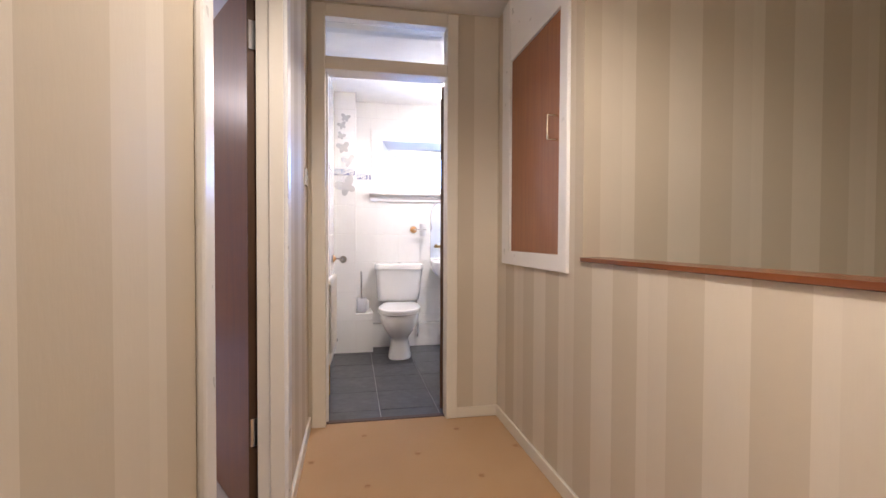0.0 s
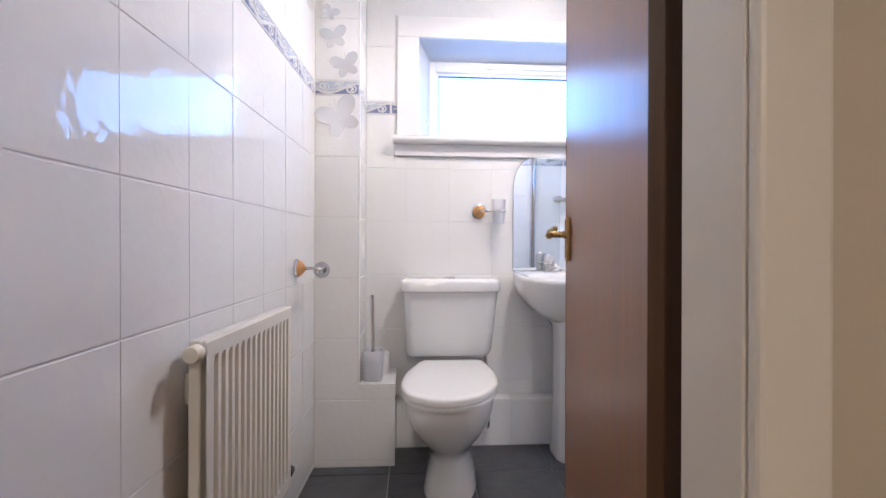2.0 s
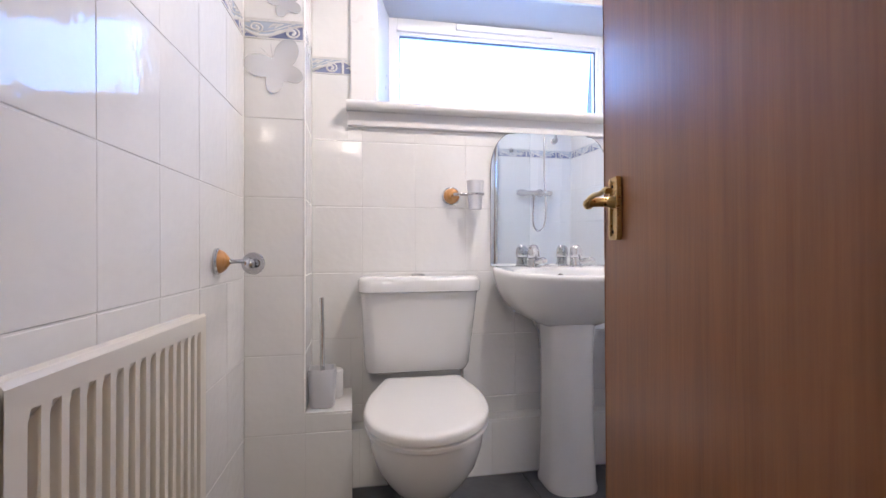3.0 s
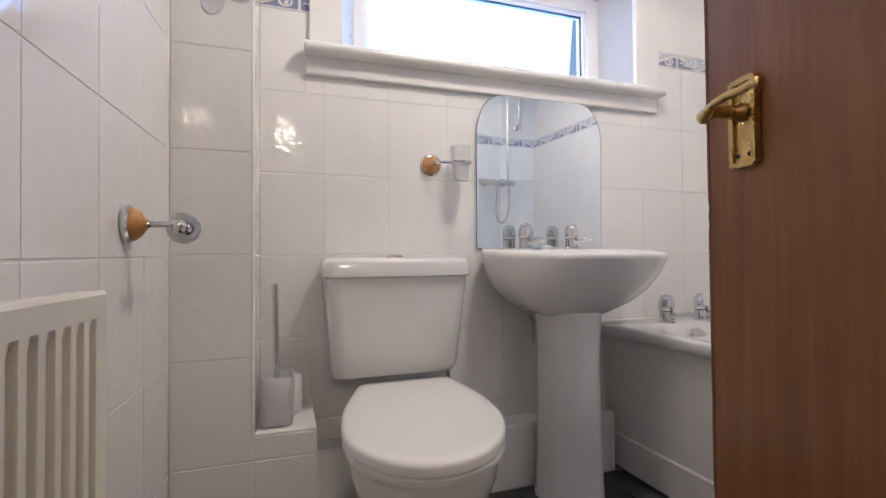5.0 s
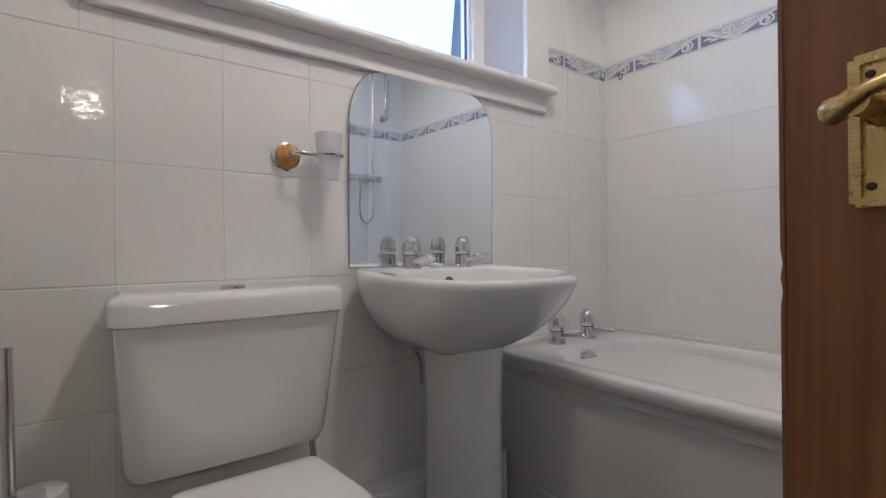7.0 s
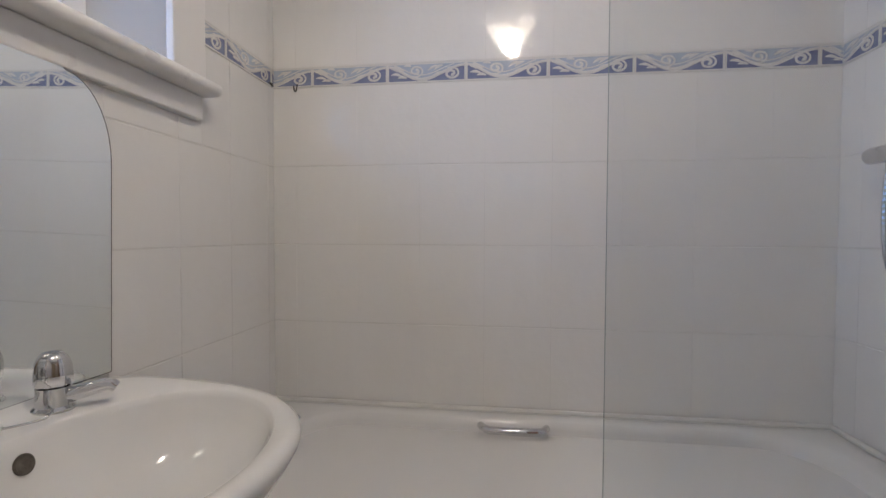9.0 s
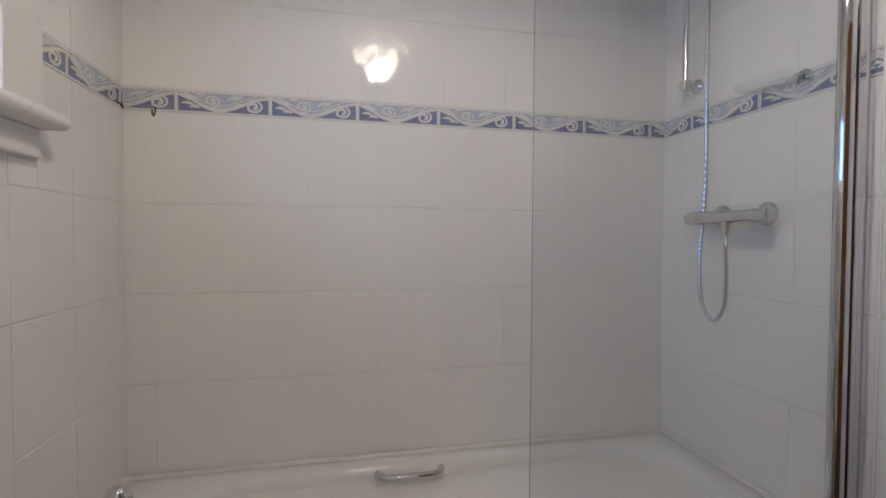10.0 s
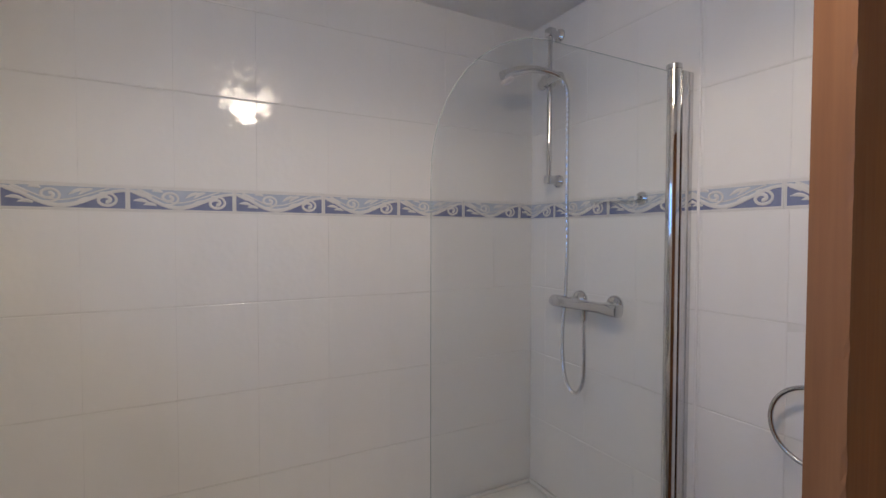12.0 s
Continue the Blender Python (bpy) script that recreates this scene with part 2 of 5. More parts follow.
M_SHADE = mottled("opal_lamp_glass", (0.80, 0.74, 0.70), (0.84, 0.79, 0.75), 6, 0.25)
M_PAPERROLL = mottled("white_tissue", (0.80, 0.79, 0.78), (0.85, 0.84, 0.83), 30, 0.95, bump=0.4, bump_scale=200)
M_HOLE = mottled("dark_hole_inside", (0.06, 0.05, 0.04), (0.16, 0.14, 0.12), 60, 0.8, bump=0.6, bump_scale=120)


# ---- mesh helpers ----
def box(bm, x0, x1, y0, y1, z0, z1, bevel=0.0, seg=2, m=None):
    r = bmesh.ops.create_cube(bm, size=1)
    vs = r["verts"]
    mat = pose((x0 + x1) / 2, (y0 + y1) / 2, (z0 + z1) / 2) @ Matrix.Diagonal((x1 - x0, y1 - y0, z1 - z0, 1))
    bmesh.ops.transform(bm, matrix=mat, verts=vs)
    if bevel:
        es = list({e for v in vs for e in v.link_edges})
        out = bmesh.ops.bevel(bm, geom=es, offset=bevel, segments=seg, affect="EDGES", profile=0.5)
        vs = list({v for f in out["faces"] for v in f.verts} | {v for v in vs if v.is_valid})
    if m is not None:
        bmesh.ops.transform(bm, matrix=m, verts=[v for v in vs if v.is_valid])
    return bm


def boxed(*a, **k):
    return box(bmesh.new(), *a, **k)


def loft(bm, rings, cap0=True, cap1=True):
    """Skin closed rings of equally many points."""
    vs = [[bm.verts.new(p) for p in ring] for ring in rings]
    n = len(vs[0])
    for a, b in zip(vs, vs[1:]):
        for i in range(n):
            bm.faces.new((a[i], a[(i + 1) % n], b[(i + 1) % n], b[i]))
    if cap0:
        bm.faces.new(list(reversed(vs[0])))
    if cap1:
        bm.faces.new(vs[-1])
    return bm


def lathe(bm, profile, m=None, n=24):
    """Turn (radius, height) pairs about z, then place with m."""
    m = m or Matrix()
    rings = [[m @ Vector((r * math.cos(2 * math.pi * i / n), r * math.sin(2 * math.pi * i / n), h)) for i in range(n)] for r, h in profile]
    return loft(bm, rings, profile[0][0] > 1e-5 or True, True)


def smooth_path(pts, per=6):
    """Catmull-Rom through the points."""
    p = [Vector(q) for q in pts]
    p = [p[0] * 2 - p[1]] + p + [p[-1] * 2 - p[-2]]
    out = []
    for i in range(1, len(p) - 2):
        a, b, c, d = p[i - 1:i + 3]
        for k in range(per):
            t = k / per
            out.append(0.5 * ((2 * b) + (c - a) * t + (2 * a - 5 * b + 4 * c - d) * t * t + (3 * b - a - 3 * c + d) * t ** 3))
    return out + [p[-2]]


def tube(bm, pts, r, n=10, radii=None):
    pts = [Vector(q) for q in pts]
    up = Vector((0.13, 0.31, 0.94))
    rings = []
    for i, p in enumerate(pts):
        d = (pts[min(i + 1, len(pts) - 1)] - pts[max(i - 1, 0)]).normalized()
        a = d.cross(up).normalized()
        up = a.cross(d).normalized()
        k = radii[i] if radii else r
        rings.append([p + k * (math.cos(2 * math.pi * j / n) * a + math.sin(2 * math.pi * j / n) * up) for j in range(n)])
    return loft(bm, rings)


def oval(cx, cy, z, a, b, n=40, p=2.0, b2=None):
    """A superellipse ring; b2 is the half length towards -y when it differs."""
    out = []
    for i in range(n):
        t = 2 * math.pi * i / n
        c, s = math.cos(t), math.sin(t)
        x = a * math.copysign(abs(c) ** (2 / p), c)
        h = b if s >= 0 or b2 is None else b2
        out.append(Vector((cx + x, cy + h * math.copysign(abs(s) ** (2 / p), s), z)))
    return out


def part(name, bm, mat, parent=None, label="", smooth=False, angle=40):
    me = bpy.data.meshes.new(name)
    bmesh.ops.recalc_face_normals(bm, faces=bm.faces)
    bm.to_mesh(me)
    bm.free()
    for k in (mat if isinstance(mat, (list, tuple)) else [mat]):
        me.materials.append(k)
    if smooth:
        me.shade_smooth()
        me.set_sharp_from_angle(angle=radians(angle))
    ob = new(name, me)
    if parent is not None:
        ob.parent = parent
    if label:
        ob["label"] = label
    return ob


def thing(name, label, category, at=(0, 0, 0), group="", kind=""):
    e = new(name)
    e.empty_display_size = 0.05
    e.location = at
    return tagged(e, label, category, group, kind)


def at(ob, parent):
    """Keep a part built in world places where it is, under a thing that stands elsewhere."""
    ob.parent = parent
    ob.matrix_parent_inverse = Matrix.Translation(parent.location).inverted()
    return ob


def structure(name, bm, mat, label, category, **k):
    return tagged(part(name, bm, mat, **k), label, category, kind="structure")


# ---- plan ----
HALL_L, HALL_R, HALL_END = -0.254, 0.826, 2.745
BL, BR, BN, BS = -0.175, 1.955, 4.685, 2.935     # bathroom: left, right, window wall, door wall
COL_X, COL_Y = 0.013, 4.412
HC, BC = 2.33, 2.355                              # ceilings
BEDX, BEDY, BEDC = -3.33, 5.0, 2.43
OPL, OPR = -0.162, 0.514                          # bathroom door opening
D0, D1 = 0.936, 1.82                              # bedroom door opening along the hall
DOOR_H = 1.96

# floors
structure("floor_hall", boxed(-0.29, 0.95, -1.6, 2.80, -0.12, 0.0), M_CARPET, "beige twist carpet with small woven motifs on the landing", "carpet")
floor_bath = structure("floor_bathroom", boxed(-0.30, 2.1, 2.80, 4.95, -0.12, -0.006), M_FGROUT, "grey slate-look tiled bathroom floor with pale joints", "floor")
structure("floor_bedroom", boxed(-3.5, -0.29, -0.3, 5.2, -0.12, 0.0), M_BCARPET, "grey mauve carpet in the empty bedroom", "carpet")
structure("threshold_strip", boxed(OPL, OPR, 2.775, 2.815, -0.004, 0.006, bevel=0.003), M_EDGE, "thin dark carpet strip under the bathroom doorway", "threshold")

# ceilings
structure("ceiling_hall", boxed(-0.345, 2.5, -1.6, 2.84, HC, HC + 0.15), M_CEIL, "white textured landing ceiling", "ceiling")
structure("ceiling_bathroom", boxed(-0.30, 2.1, 2.84, 4.95, BC, BC + 0.125), M_CEIL, "white textured bathroom ceiling", "ceiling")
structure("ceiling_bedroom", boxed(-3.5, -0.345, -0.3, 5.2, BEDC, BEDC + 0.05), M_CEIL, "white textured bedroom ceiling", "ceiling")

# hall walls
w = bmesh.new()
box(w, -0.345, HALL_L, -1.6, D0 - 0.02, 0, HC)
box(w, -0.345, HALL_L, D1 + 0.02, 2.745, 0, HC)
box(w, -0.345, HALL_L, D0 - 0.02, D1 + 0.02, DOOR_H + 0.03, HC)
structure("wall_hall_west", w, M_PAPER, "landing wall in cream and beige striped wallpaper", "wall")
w = bmesh.new()
box(w, -0.345, OPL - 0.03, HALL_END, 2.84, 0, HC)
box(w, OPR + 0.03, 0.93, HALL_END, 2.84, 0, HC)
box(w, OPL - 0.03, OPR + 0.03, HALL_END, 2.84, 2.30, HC)
structure("wall_hall_north", w, M_PAPER, "striped wallpaper wall at the end of the landing", "wall")
w = bmesh.new()
box(w, HALL_R, 0.93, 1.72, HALL_END, 0, 0.93)
box(w, HALL_R, 0.93, 1.72, 1.86, 0.93, HC)
box(w, HALL_R, 0.93, 2.61, HALL_END, 0.93, HC)
box(w, HALL_R + 0.05, 0.93, 1.86, 2.61, 0.93, HC)
structure("wall_hall_east", w, M_PAPER, "striped wallpaper wall round the cupboard hatch", "wall")
structure("wall_stairwell_north", boxed(0.93, 2.5, 1.72, 1.82, -2.7, HC), M_PAPER, "striped wallpaper wall across the stairwell", "wall")
structure("wall_stairwell_half", boxed(HALL_R, 0.93, -1.6, 1.72, -0.12, 0.957), M_PAPER, "half-height striped wallpaper wall beside the stairwell", "wall")
structure("wall_stairwell_east", boxed(2.4, 2.5, -1.6, 1.72, -2.7, HC), M_PAPER, "striped wallpaper wall of the stairwell", "wall")
structure("wall_hall_south", boxed(-0.345, 2.5, -1.7, -1.6, -2.7, HC), M_PAPER, "striped wallpaper wall behind the landing", "wall")
structure("floor_stairwell", boxed(0.93, 2.4, -1.6, 1.72, -2.8, -2.7), M_CARPET, "carpeted floor at the foot of the stairwell", "floor")
structure("baseboard_north", boxed(OPR + 0.063, HALL_R, HALL_END - 0.014, HALL_END, 0, 0.062, bevel=0.004), M_GLOSS, "cream painted skirting board on the landing", "skirting")
structure("baseboard_east", boxed(HALL_R - 0.014, HALL_R, -1.6, HALL_END - 0.014, 0, 0.062, bevel=0.004), M_GLOSS, "cream painted skirting board on the landing", "skirting")
structure("baseboard_west", boxed(HALL_L, HALL_L + 0.014, D1 + 0.09, HALL_END, 0, 0.062, bevel=0.004), M_GLOSS, "cream painted skirting board on the landing", "skirting")
structure("baseboard_west_near", boxed(HALL_L, HALL_L + 0.014, -1.6, D0 - 0.052, 0, 0.062, bevel=0.004), M_GLOSS, "cream painted skirting board on the landing", "skirting")

# bathroom shell: plain walls that carry the tiles; the joints lie G behind the glaze
G = 0.0014
WL, WLEAN = -0.179, 0.036                         # its place at the column, and how far it leans out per metre towards the door


def west_x(y):
    return WL + WLEAN * (y - COL_Y)


w = bmesh.new()
loft(w, [[Vector((x, y, z)) for x, y in ((-0.345, 2.84), (west_x(2.84) - G, 2.84), (west_x(5.0) - G, 5.0), (-0.345, 5.0))] for z in (0, BEDC)])
wall_west = structure("wall_bathroom_west", w, M_GROUT, "white tiled bathroom wall behind the radiator", "wall")
wx0, wx1, wz0, wz1 = 0.266, 1.46, 1.493, 1.988
w = bmesh.new()
box(w, -0.20, wx0, BN + G, 4.95, 0, BC)
box(w, wx1, 2.1, BN + G, 4.95, 0, BC)
box(w, wx0, wx1, BN + G, 4.95, 0, wz0 - 0.03)
box(w, wx0, wx1, BN + G, 4.95, wz1, BC)
wall_north = structure("wall_bathroom_north", w, M_GROUT, "white tiled bathroom wall with the window", "wall")
wall_east = structure("wall_bathroom_east", boxed(BR + G, 2.1, 2.84, BN + G, 0, BC), M_GROUT, "white tiled wall along the bath with a blue border", "wall")
w = bmesh.new()
box(w, OPR + 0.03, BR + G, 2.84, BS - G, 0, BC)
box(w, OPL - 0.002, OPR + 0.03, 2.84, BS - G, 2.245, BC)
wall_south = structure("wall_bathroom_south", w, M_GROUT, "white tiled wall with the shower and doorway", "wall")
column = structure("wall_pipe_column", boxed(-0.20, COL_X - G, COL_Y + G, BN + G, 0, BC), M_GROUT, "white tiled boxed-in pipe column in the corner", "wall")
ledge = structure("wall_pipe_ledge", boxed(COL_X - G, 0.168 - G, COL_Y + G, BN + G, 0, 0.358 - G), M_GROUT, "low tiled ledge beside the toilet", "ledge")
skirt_box = structure("wall_low_boxing", boxed(0.168 - G, 1.26, 4.600 + G, BN + G, 0, 0.222 - G), M_GROUT, "low tiled pipe boxing behind the toilet", "boxing")

# bedroom shell
structure("wall_bedroom_west", boxed(BEDX - 0.12, BEDX, -0.3, 5.2, 0, BEDC), M_FLORAL, "feature wall in pale paper with plum flowers", "wall").name = "wall_bedroom_west"
bw0, bw1, bz0, bz1 = -2.36, -0.95, 1.02, 2.0
w = bmesh.new()
box(w, BEDX, bw0, BEDY, 5.25, 0, BEDC)
box(w, bw1, -0.345, BEDY, 5.25, 0, BEDC)
box(w, bw0, bw1, BEDY, 5.25, 0, bz0 - 0.03)
box(w, bw0, bw1, BEDY, 5.25, bz1, BEDC)
structure("wall_bedroom_north", w, M_BWALL, "pinkish beige bedroom wall with the window", "wall")
structure("wall_bedroom_south", boxed(BEDX, -0.345, -0.3, -0.2, 0, BEDC), M_BWALL, "pinkish beige bedroom wall", "wall")
w = bmesh.new()
box(w, -0.352, -0.346, -0.2, D0 - 0.02, 0, BEDC)
box(w, -0.352, -0.346, D1 + 0.085, BEDY, 0, BEDC)
box(w, -0.352, -0.346, D1 + 0.02, D1 + 0.085, DOOR_H + 0.03, BEDC)
box(w, -0.352, -0.346, D0 - 0.02, D1 + 0.02, DOOR_H + 0.03, BEDC)
structure("wall_bedroom_east", w, M_BWALL, "pinkish beige bedroom wall with the doorway", "wall")


def cove(name, x0, y0, x1, y1, inx, iny, z):
    """A coved cornice along a wall, leaning into the room by (inx, iny)."""
    prof = [(0, -0.085)] + [(0.075 - 0.070 * math.cos(k * math.pi / 12), -0.078 + 0.072 * math.sin(k * math.pi / 12)) for k in range(7)] + [(0.085, 0.0), (0, 0)]
    bm = bmesh.new()
    loft(bm, [[Vector((x + inx * a, y + iny * a, z + b)) for a, b in prof] for x, y in ((x0, y0), (x1, y1))])
    return structure(name, bm, M_WHITE, "white coved plaster cornice round the bedroom ceiling", "cornice", smooth=True)


cove("trim_cornice_north", BEDX, BEDY, -0.352, BEDY, 0, -1, BEDC)
cove("trim_cornice_west", BEDX, -0.2, BEDX, BEDY, 1, 0, BEDC)
structure("baseboard_bedroom_north", boxed(BEDX, -0.352, BEDY - 0.014, BEDY, 0, 0.07, bevel=0.004), M_GLOSS, "cream painted bedroom skirting board", "skirting")
structure("baseboard_bedroom_west", boxed(BEDX, BEDX + 0.014, -0.2, BEDY - 0.014, 0, 0.07, bevel=0.004), M_GLOSS, "cream painted bedroom skirting board", "skirting")

# bathroom door frame with fanlight
fr = thing("door_frame_bathroom", "cream painted door frame with a glazed fanlight above", "door frame", kind="structure")
for x0, x1 in ((-0.236, OPL), (OPR, 0.578)):
    part("architrave", boxed(x0, x1, HALL_END - 0.016, HALL_END, 0, 2.315, bevel=0.005), M_GLOSS, fr)
part("jamb", boxed(OPL - 0.03, OPL, HALL_END + 0.001, 2.842, 0, 2.30, bevel=0.003), M_GLOSS, fr)
part("jamb", boxed(OPR, OPR + 0.03, HALL_END + 0.001, 2.838, 0, 2.30, bevel=0.003), M_GLOSS, fr)
part("transom", boxed(OPL, OPR, HALL_END - 0.010, 2.87, DOOR_H + 0.003, 2.033, bevel=0.004), M_GLOSS, fr)
part("head", boxed(OPL, OPR, HALL_END - 0.014, 2.87, 2.243, 2.315, bevel=0.004), M_GLOSS, fr)
part("door_stop", boxed(OPL, OPL + 0.012, 2.80, 2.84, 0.0, DOOR_H, bevel=0.003), M_WHITE, fr)
pane = part("fanlight_pane", boxed(OPL, OPR, 2.79, 2.794, 2.034, 2.242), M_GLASS, fr, "clear glass")
pane.visible_shadow = False

# bedroom door frame
fr = thing("door_frame_bedroom", "cream painted door frame of the bedroom", "door frame", kind="structure")
for y0, y1 in ((D0 - 0.050, D0 + 0.004), (D1, D1 + 0.088)):
    bm = boxed(HALL_L, HALL_L + 0.016, y0, y1, 0, DOOR_H + 0.085, bevel=0.005)
    part("architrave", bm, M_WHITE, fr)
part("architrave", boxed(HALL_L, HALL_L + 0.016, D0, D1, DOOR_H, DOOR_H + 0.085, bevel=0.005), M_GLOSS, fr)
part("jamb", boxed(-0.345, HALL_L, D0 - 0.02, D0, 0, DOOR_H + 0.02), M_GLOSS, fr)
part("jamb", boxed(-0.345, HALL_L, D1 + 0.014, D1 + 0.034, 0, DOOR_H + 0.02), M_GLOSS, fr)
part("door_stop", boxed(-0.302, HALL_L + 0.002, D1, D1 + 0.014, 0, DOOR_H, bevel=0.003), M_GLOSS, fr)
part("head", boxed(-0.345, HALL_L, D0, D1 + 0.014, DOOR_H, DOOR_H + 0.02), M_GLOSS, fr)


# ---- doors ----
def lever_handle(parent, m):
    """Brass lever on a long plate; the plate lies in the xz plane, facing -y."""
    h = part("handle_plate", boxed(-0.019, 0.019, -0.006, 0, -0.060, 0.060, bevel=0.002, m=m), M_BRASS, parent, "aged brass handle plate with a rope edge")
    rope = bmesh.new()
    for k in range(32):
        z = -0.059 + k * 0.118 / 31
        for x in (-0.019, 0.019):
            box(rope, x - 0.004, x + 0.004, -0.010, -0.001, z - 0.0017, z + 0.0017, m=m @ pose(0, 0, 0, 0, 0, 0))
    for k in range(12):
        x = -0.017 + k * 0.034 / 11
        for z in (-0.060, 0.060):
            box(rope, x - 0.0016, x + 0.0016, -0.010, -0.001, z - 0.004, z + 0.004, m=m)
    part("rope_edge", rope, M_BRASS, h)
    for x in (-0.010, 0.010):
        for z in (-0.047, 0.047):
            part("screw", lathe(bmesh.new(), [(0.0005, 0.0), (0.0037, 0.0), (0.003, 0.0015), (0.0005, 0.002)], m @ pose(x, -0.006, z, 90), 10), M_DARK, h)
    part("boss", lathe(bmesh.new(), [(0.0135, 0), (0.0135, 0.006), (0.010, 0.012), (0.0095, 0.038), (0.011, 0.050)], m @ pose(0, -0.006, 0.014, 90), 16), M_BRASS, h, smooth=True)
    pts = smooth_path([(0.016, -0.050, 0.010), (0.004, -0.056, 0.013), (-0.012, -0.056, 0.021), (-0.030, -0.051, 0.026), (-0.048, -0.048, 0.026), (-0.064, -0.045, 0.029), (-0.073, -0.043, 0.026)], 5)
    rad = [0.0048 + 0.0050 * math.exp(-((i / (len(pts) - 1) - 0.06) / 0.13) ** 2) + 0.0018 * math.exp(-((i / (len(pts) - 1) - 0.9) / 0.10) ** 2) for i in range(len(pts))]
    part("lever", tube(bmesh.new(), [m @ p for p in pts], 0.01, 10, rad), M_BRASS, h, smooth=True)
    return h


def door_leaf(name, label, hinge, direction, width, thick, side, edge_mat):
    """A flush leaf from the hinge corner along a direction; side is the turn of its thickness."""
    ob = thing(name, label, "door", (hinge[0], hinge[1], 0), kind="structure")
    ob.rotation_euler = (0, 0, math.atan2(direction[1], direction[0]))
    t0, t1 = (0, thick) if side > 0 else (-thick, 0)
    part("leaf", boxed(0.003, width - 0.004, t0 + 0.001, t1 - 0.001, 0.008, DOOR_H - 0.006), M_DOOR, ob)
    for x0, x1, mat, lab in ((0, 0.003, M_EDGE, "dark stained hinge edge"), (width - 0.004, width, edge_mat, "bare timber lipping")):
        lip, chip = bmesh.new(), random.Random(7)
        rings = []
        for k in range(161):
            z = 0.006 + (DOOR_H - 0.010) * k / 160
            a, b = ((0.0, 0.0) if x0 == 0 else (chip.uniform(0, 0.0002), chip.uniform(0, 0.0003) + (0.0022 * chip.random() if chip.random() < 0.16 else 0)))
            rings.append([Vector((x0, t0, z)), Vector((x1 - a, t0, z)), Vector((x1 - a, t1 - 0.004, z)), Vector((x1 - b, t1, z)), Vector((x0, t1, z))])
        part("lipping", loft(lip, rings), mat, ob, lab)
    return ob, t0, t1


# bathroom door, opened inwards
bd, t0, t1 = door_leaf("door_bathroom", "brown sapele flush door standing open into the bathroom", (0.506, 2.889), (0.154, 0.741), 0.757, 0.037, -1, M_LIP)
lever_handle(bd, pose(0.681, t1, 0.971, 0, 0, 180) @ Matrix.Diagonal((-0.95, 0.95, 0.88, 1)))
lever_handle(bd, pose(0.681, t0, 0.971, 0, 0, 0) @ Matrix.Diagonal((0.95, 0.95, 0.88, 1)))
for z in (0.22, 1.72):
    part("hinge", boxed(-0.006, 0.0, t0 - 0.004, t0 + 0.022, z, z + 0.085, bevel=0.001), M_DARK, bd)
# bedroom door, folded back into the bedroom
hd, t0, t1 = door_leaf("door_bedroom", "brown sapele flush door folded back into the bedroom", (-0.378, 1.852), (-0.486, 0.874), 0.74, 0.034, -1, M_LIP)
lever_handle(hd, pose(0.685, t1, 0.985, 0, 0, 180) @ Matrix.Diagonal((-1, 1, 1, 1)))
for z in (0.30, 1.70):
    part("hinge", boxed(-0.008, 0.0, t0, t0 + 0.030, z, z + 0.10, bevel=0.001), M_STEEL, hd, "paint-splashed steel hinge")

# hatch of the landing cupboard
hatch_frame = thing("door_frame_hatch", "white painted frame round the cupboard hatch", "door frame", kind="structure")
HX = HALL_R - 0.014
bm = bmesh.new()
ring_u = [(1.831, HC - 0.002), (1.831, 0.905), (2.642, 0.905), (2.642, HC - 0.002), (2.517, HC - 0.002), (2.517, 0.972), (1.900, 0.972), (1.900, HC - 0.002)]
loft(bm, [[Vector((x, y, z)) for y, z in ring_u] for x in (HX, HALL_R + 0.05)])
bmesh.ops.bevel(bm, geom=[e for e in bm.edges if all(abs(v.co.x - HX) < 1e-5 for v in e.verts)], offset=0.005, segments=2, affect="EDGES", profile=0.5)
part("surround", bm, M_WHITE, hatch_frame)
part("head_panel", boxed(HX + 0.004, HALL_R + 0.05, 1.900, 2.517, 1.992, HC - 0.002, bevel=0.003), M_WHITE, hatch_frame)
M_PULL = mottled("pale_brass", (0.70, 0.60, 0.42), (0.80, 0.71, 0.54), 20, 0.25, 1.0, bump=0.03, wear=0.05)
hatch = thing("cupboard_hatch", "closed red-brown veneered hatch with a pale brass pull", "cupboard door", (HX, 2.26, 0.98))
at(part("leaf", boxed(HALL_R - 0.002, HALL_R + 0.02, 1.904, 2.513, 0.977, 1.988, bevel=0.002), M_HATCH), hatch)
bm = tube(bmesh.new(), smooth_path([(HALL_R, 1.940, 1.556), (HALL_R - 0.042, 1.940, 1.556), (HALL_R - 0.048, 1.940, 1.55), (HALL_R - 0.048, 1.940, 1.462), (HALL_R - 0.042, 1.940, 1.456), (HALL_R, 1.940, 1.456)], 4), 0.0045, 10)
at(part("pull_handle", bm, M_PULL, label="pale brass bow handle", smooth=True), hatch)
for z in (1.17, 1.80):
    at(part("hinge", boxed(HX - 0.004, HX + 0.006, 2.509, 2.527, z, z + 0.05, bevel=0.001), M_WHITE), hatch)

# stair rail cap
cap = bmesh.new()
prof = [(-0.008, 0.957), (-0.012, 0.960), (-0.012, 0.968), (-0.013, 0.973), (0.055, 0.975), (0.112, 0.973), (0.120, 0.966), (0.120, 0.960), (0.116, 0.957)]
loft(cap, [[Vector((HALL_R + a, y, b)) for a, b in prof] for y in (-1.6, 1.718)])
structure("trim_rail_cap", cap, M_RAIL, "varnished mahogany capping on the half wall", "handrail", smooth=True)

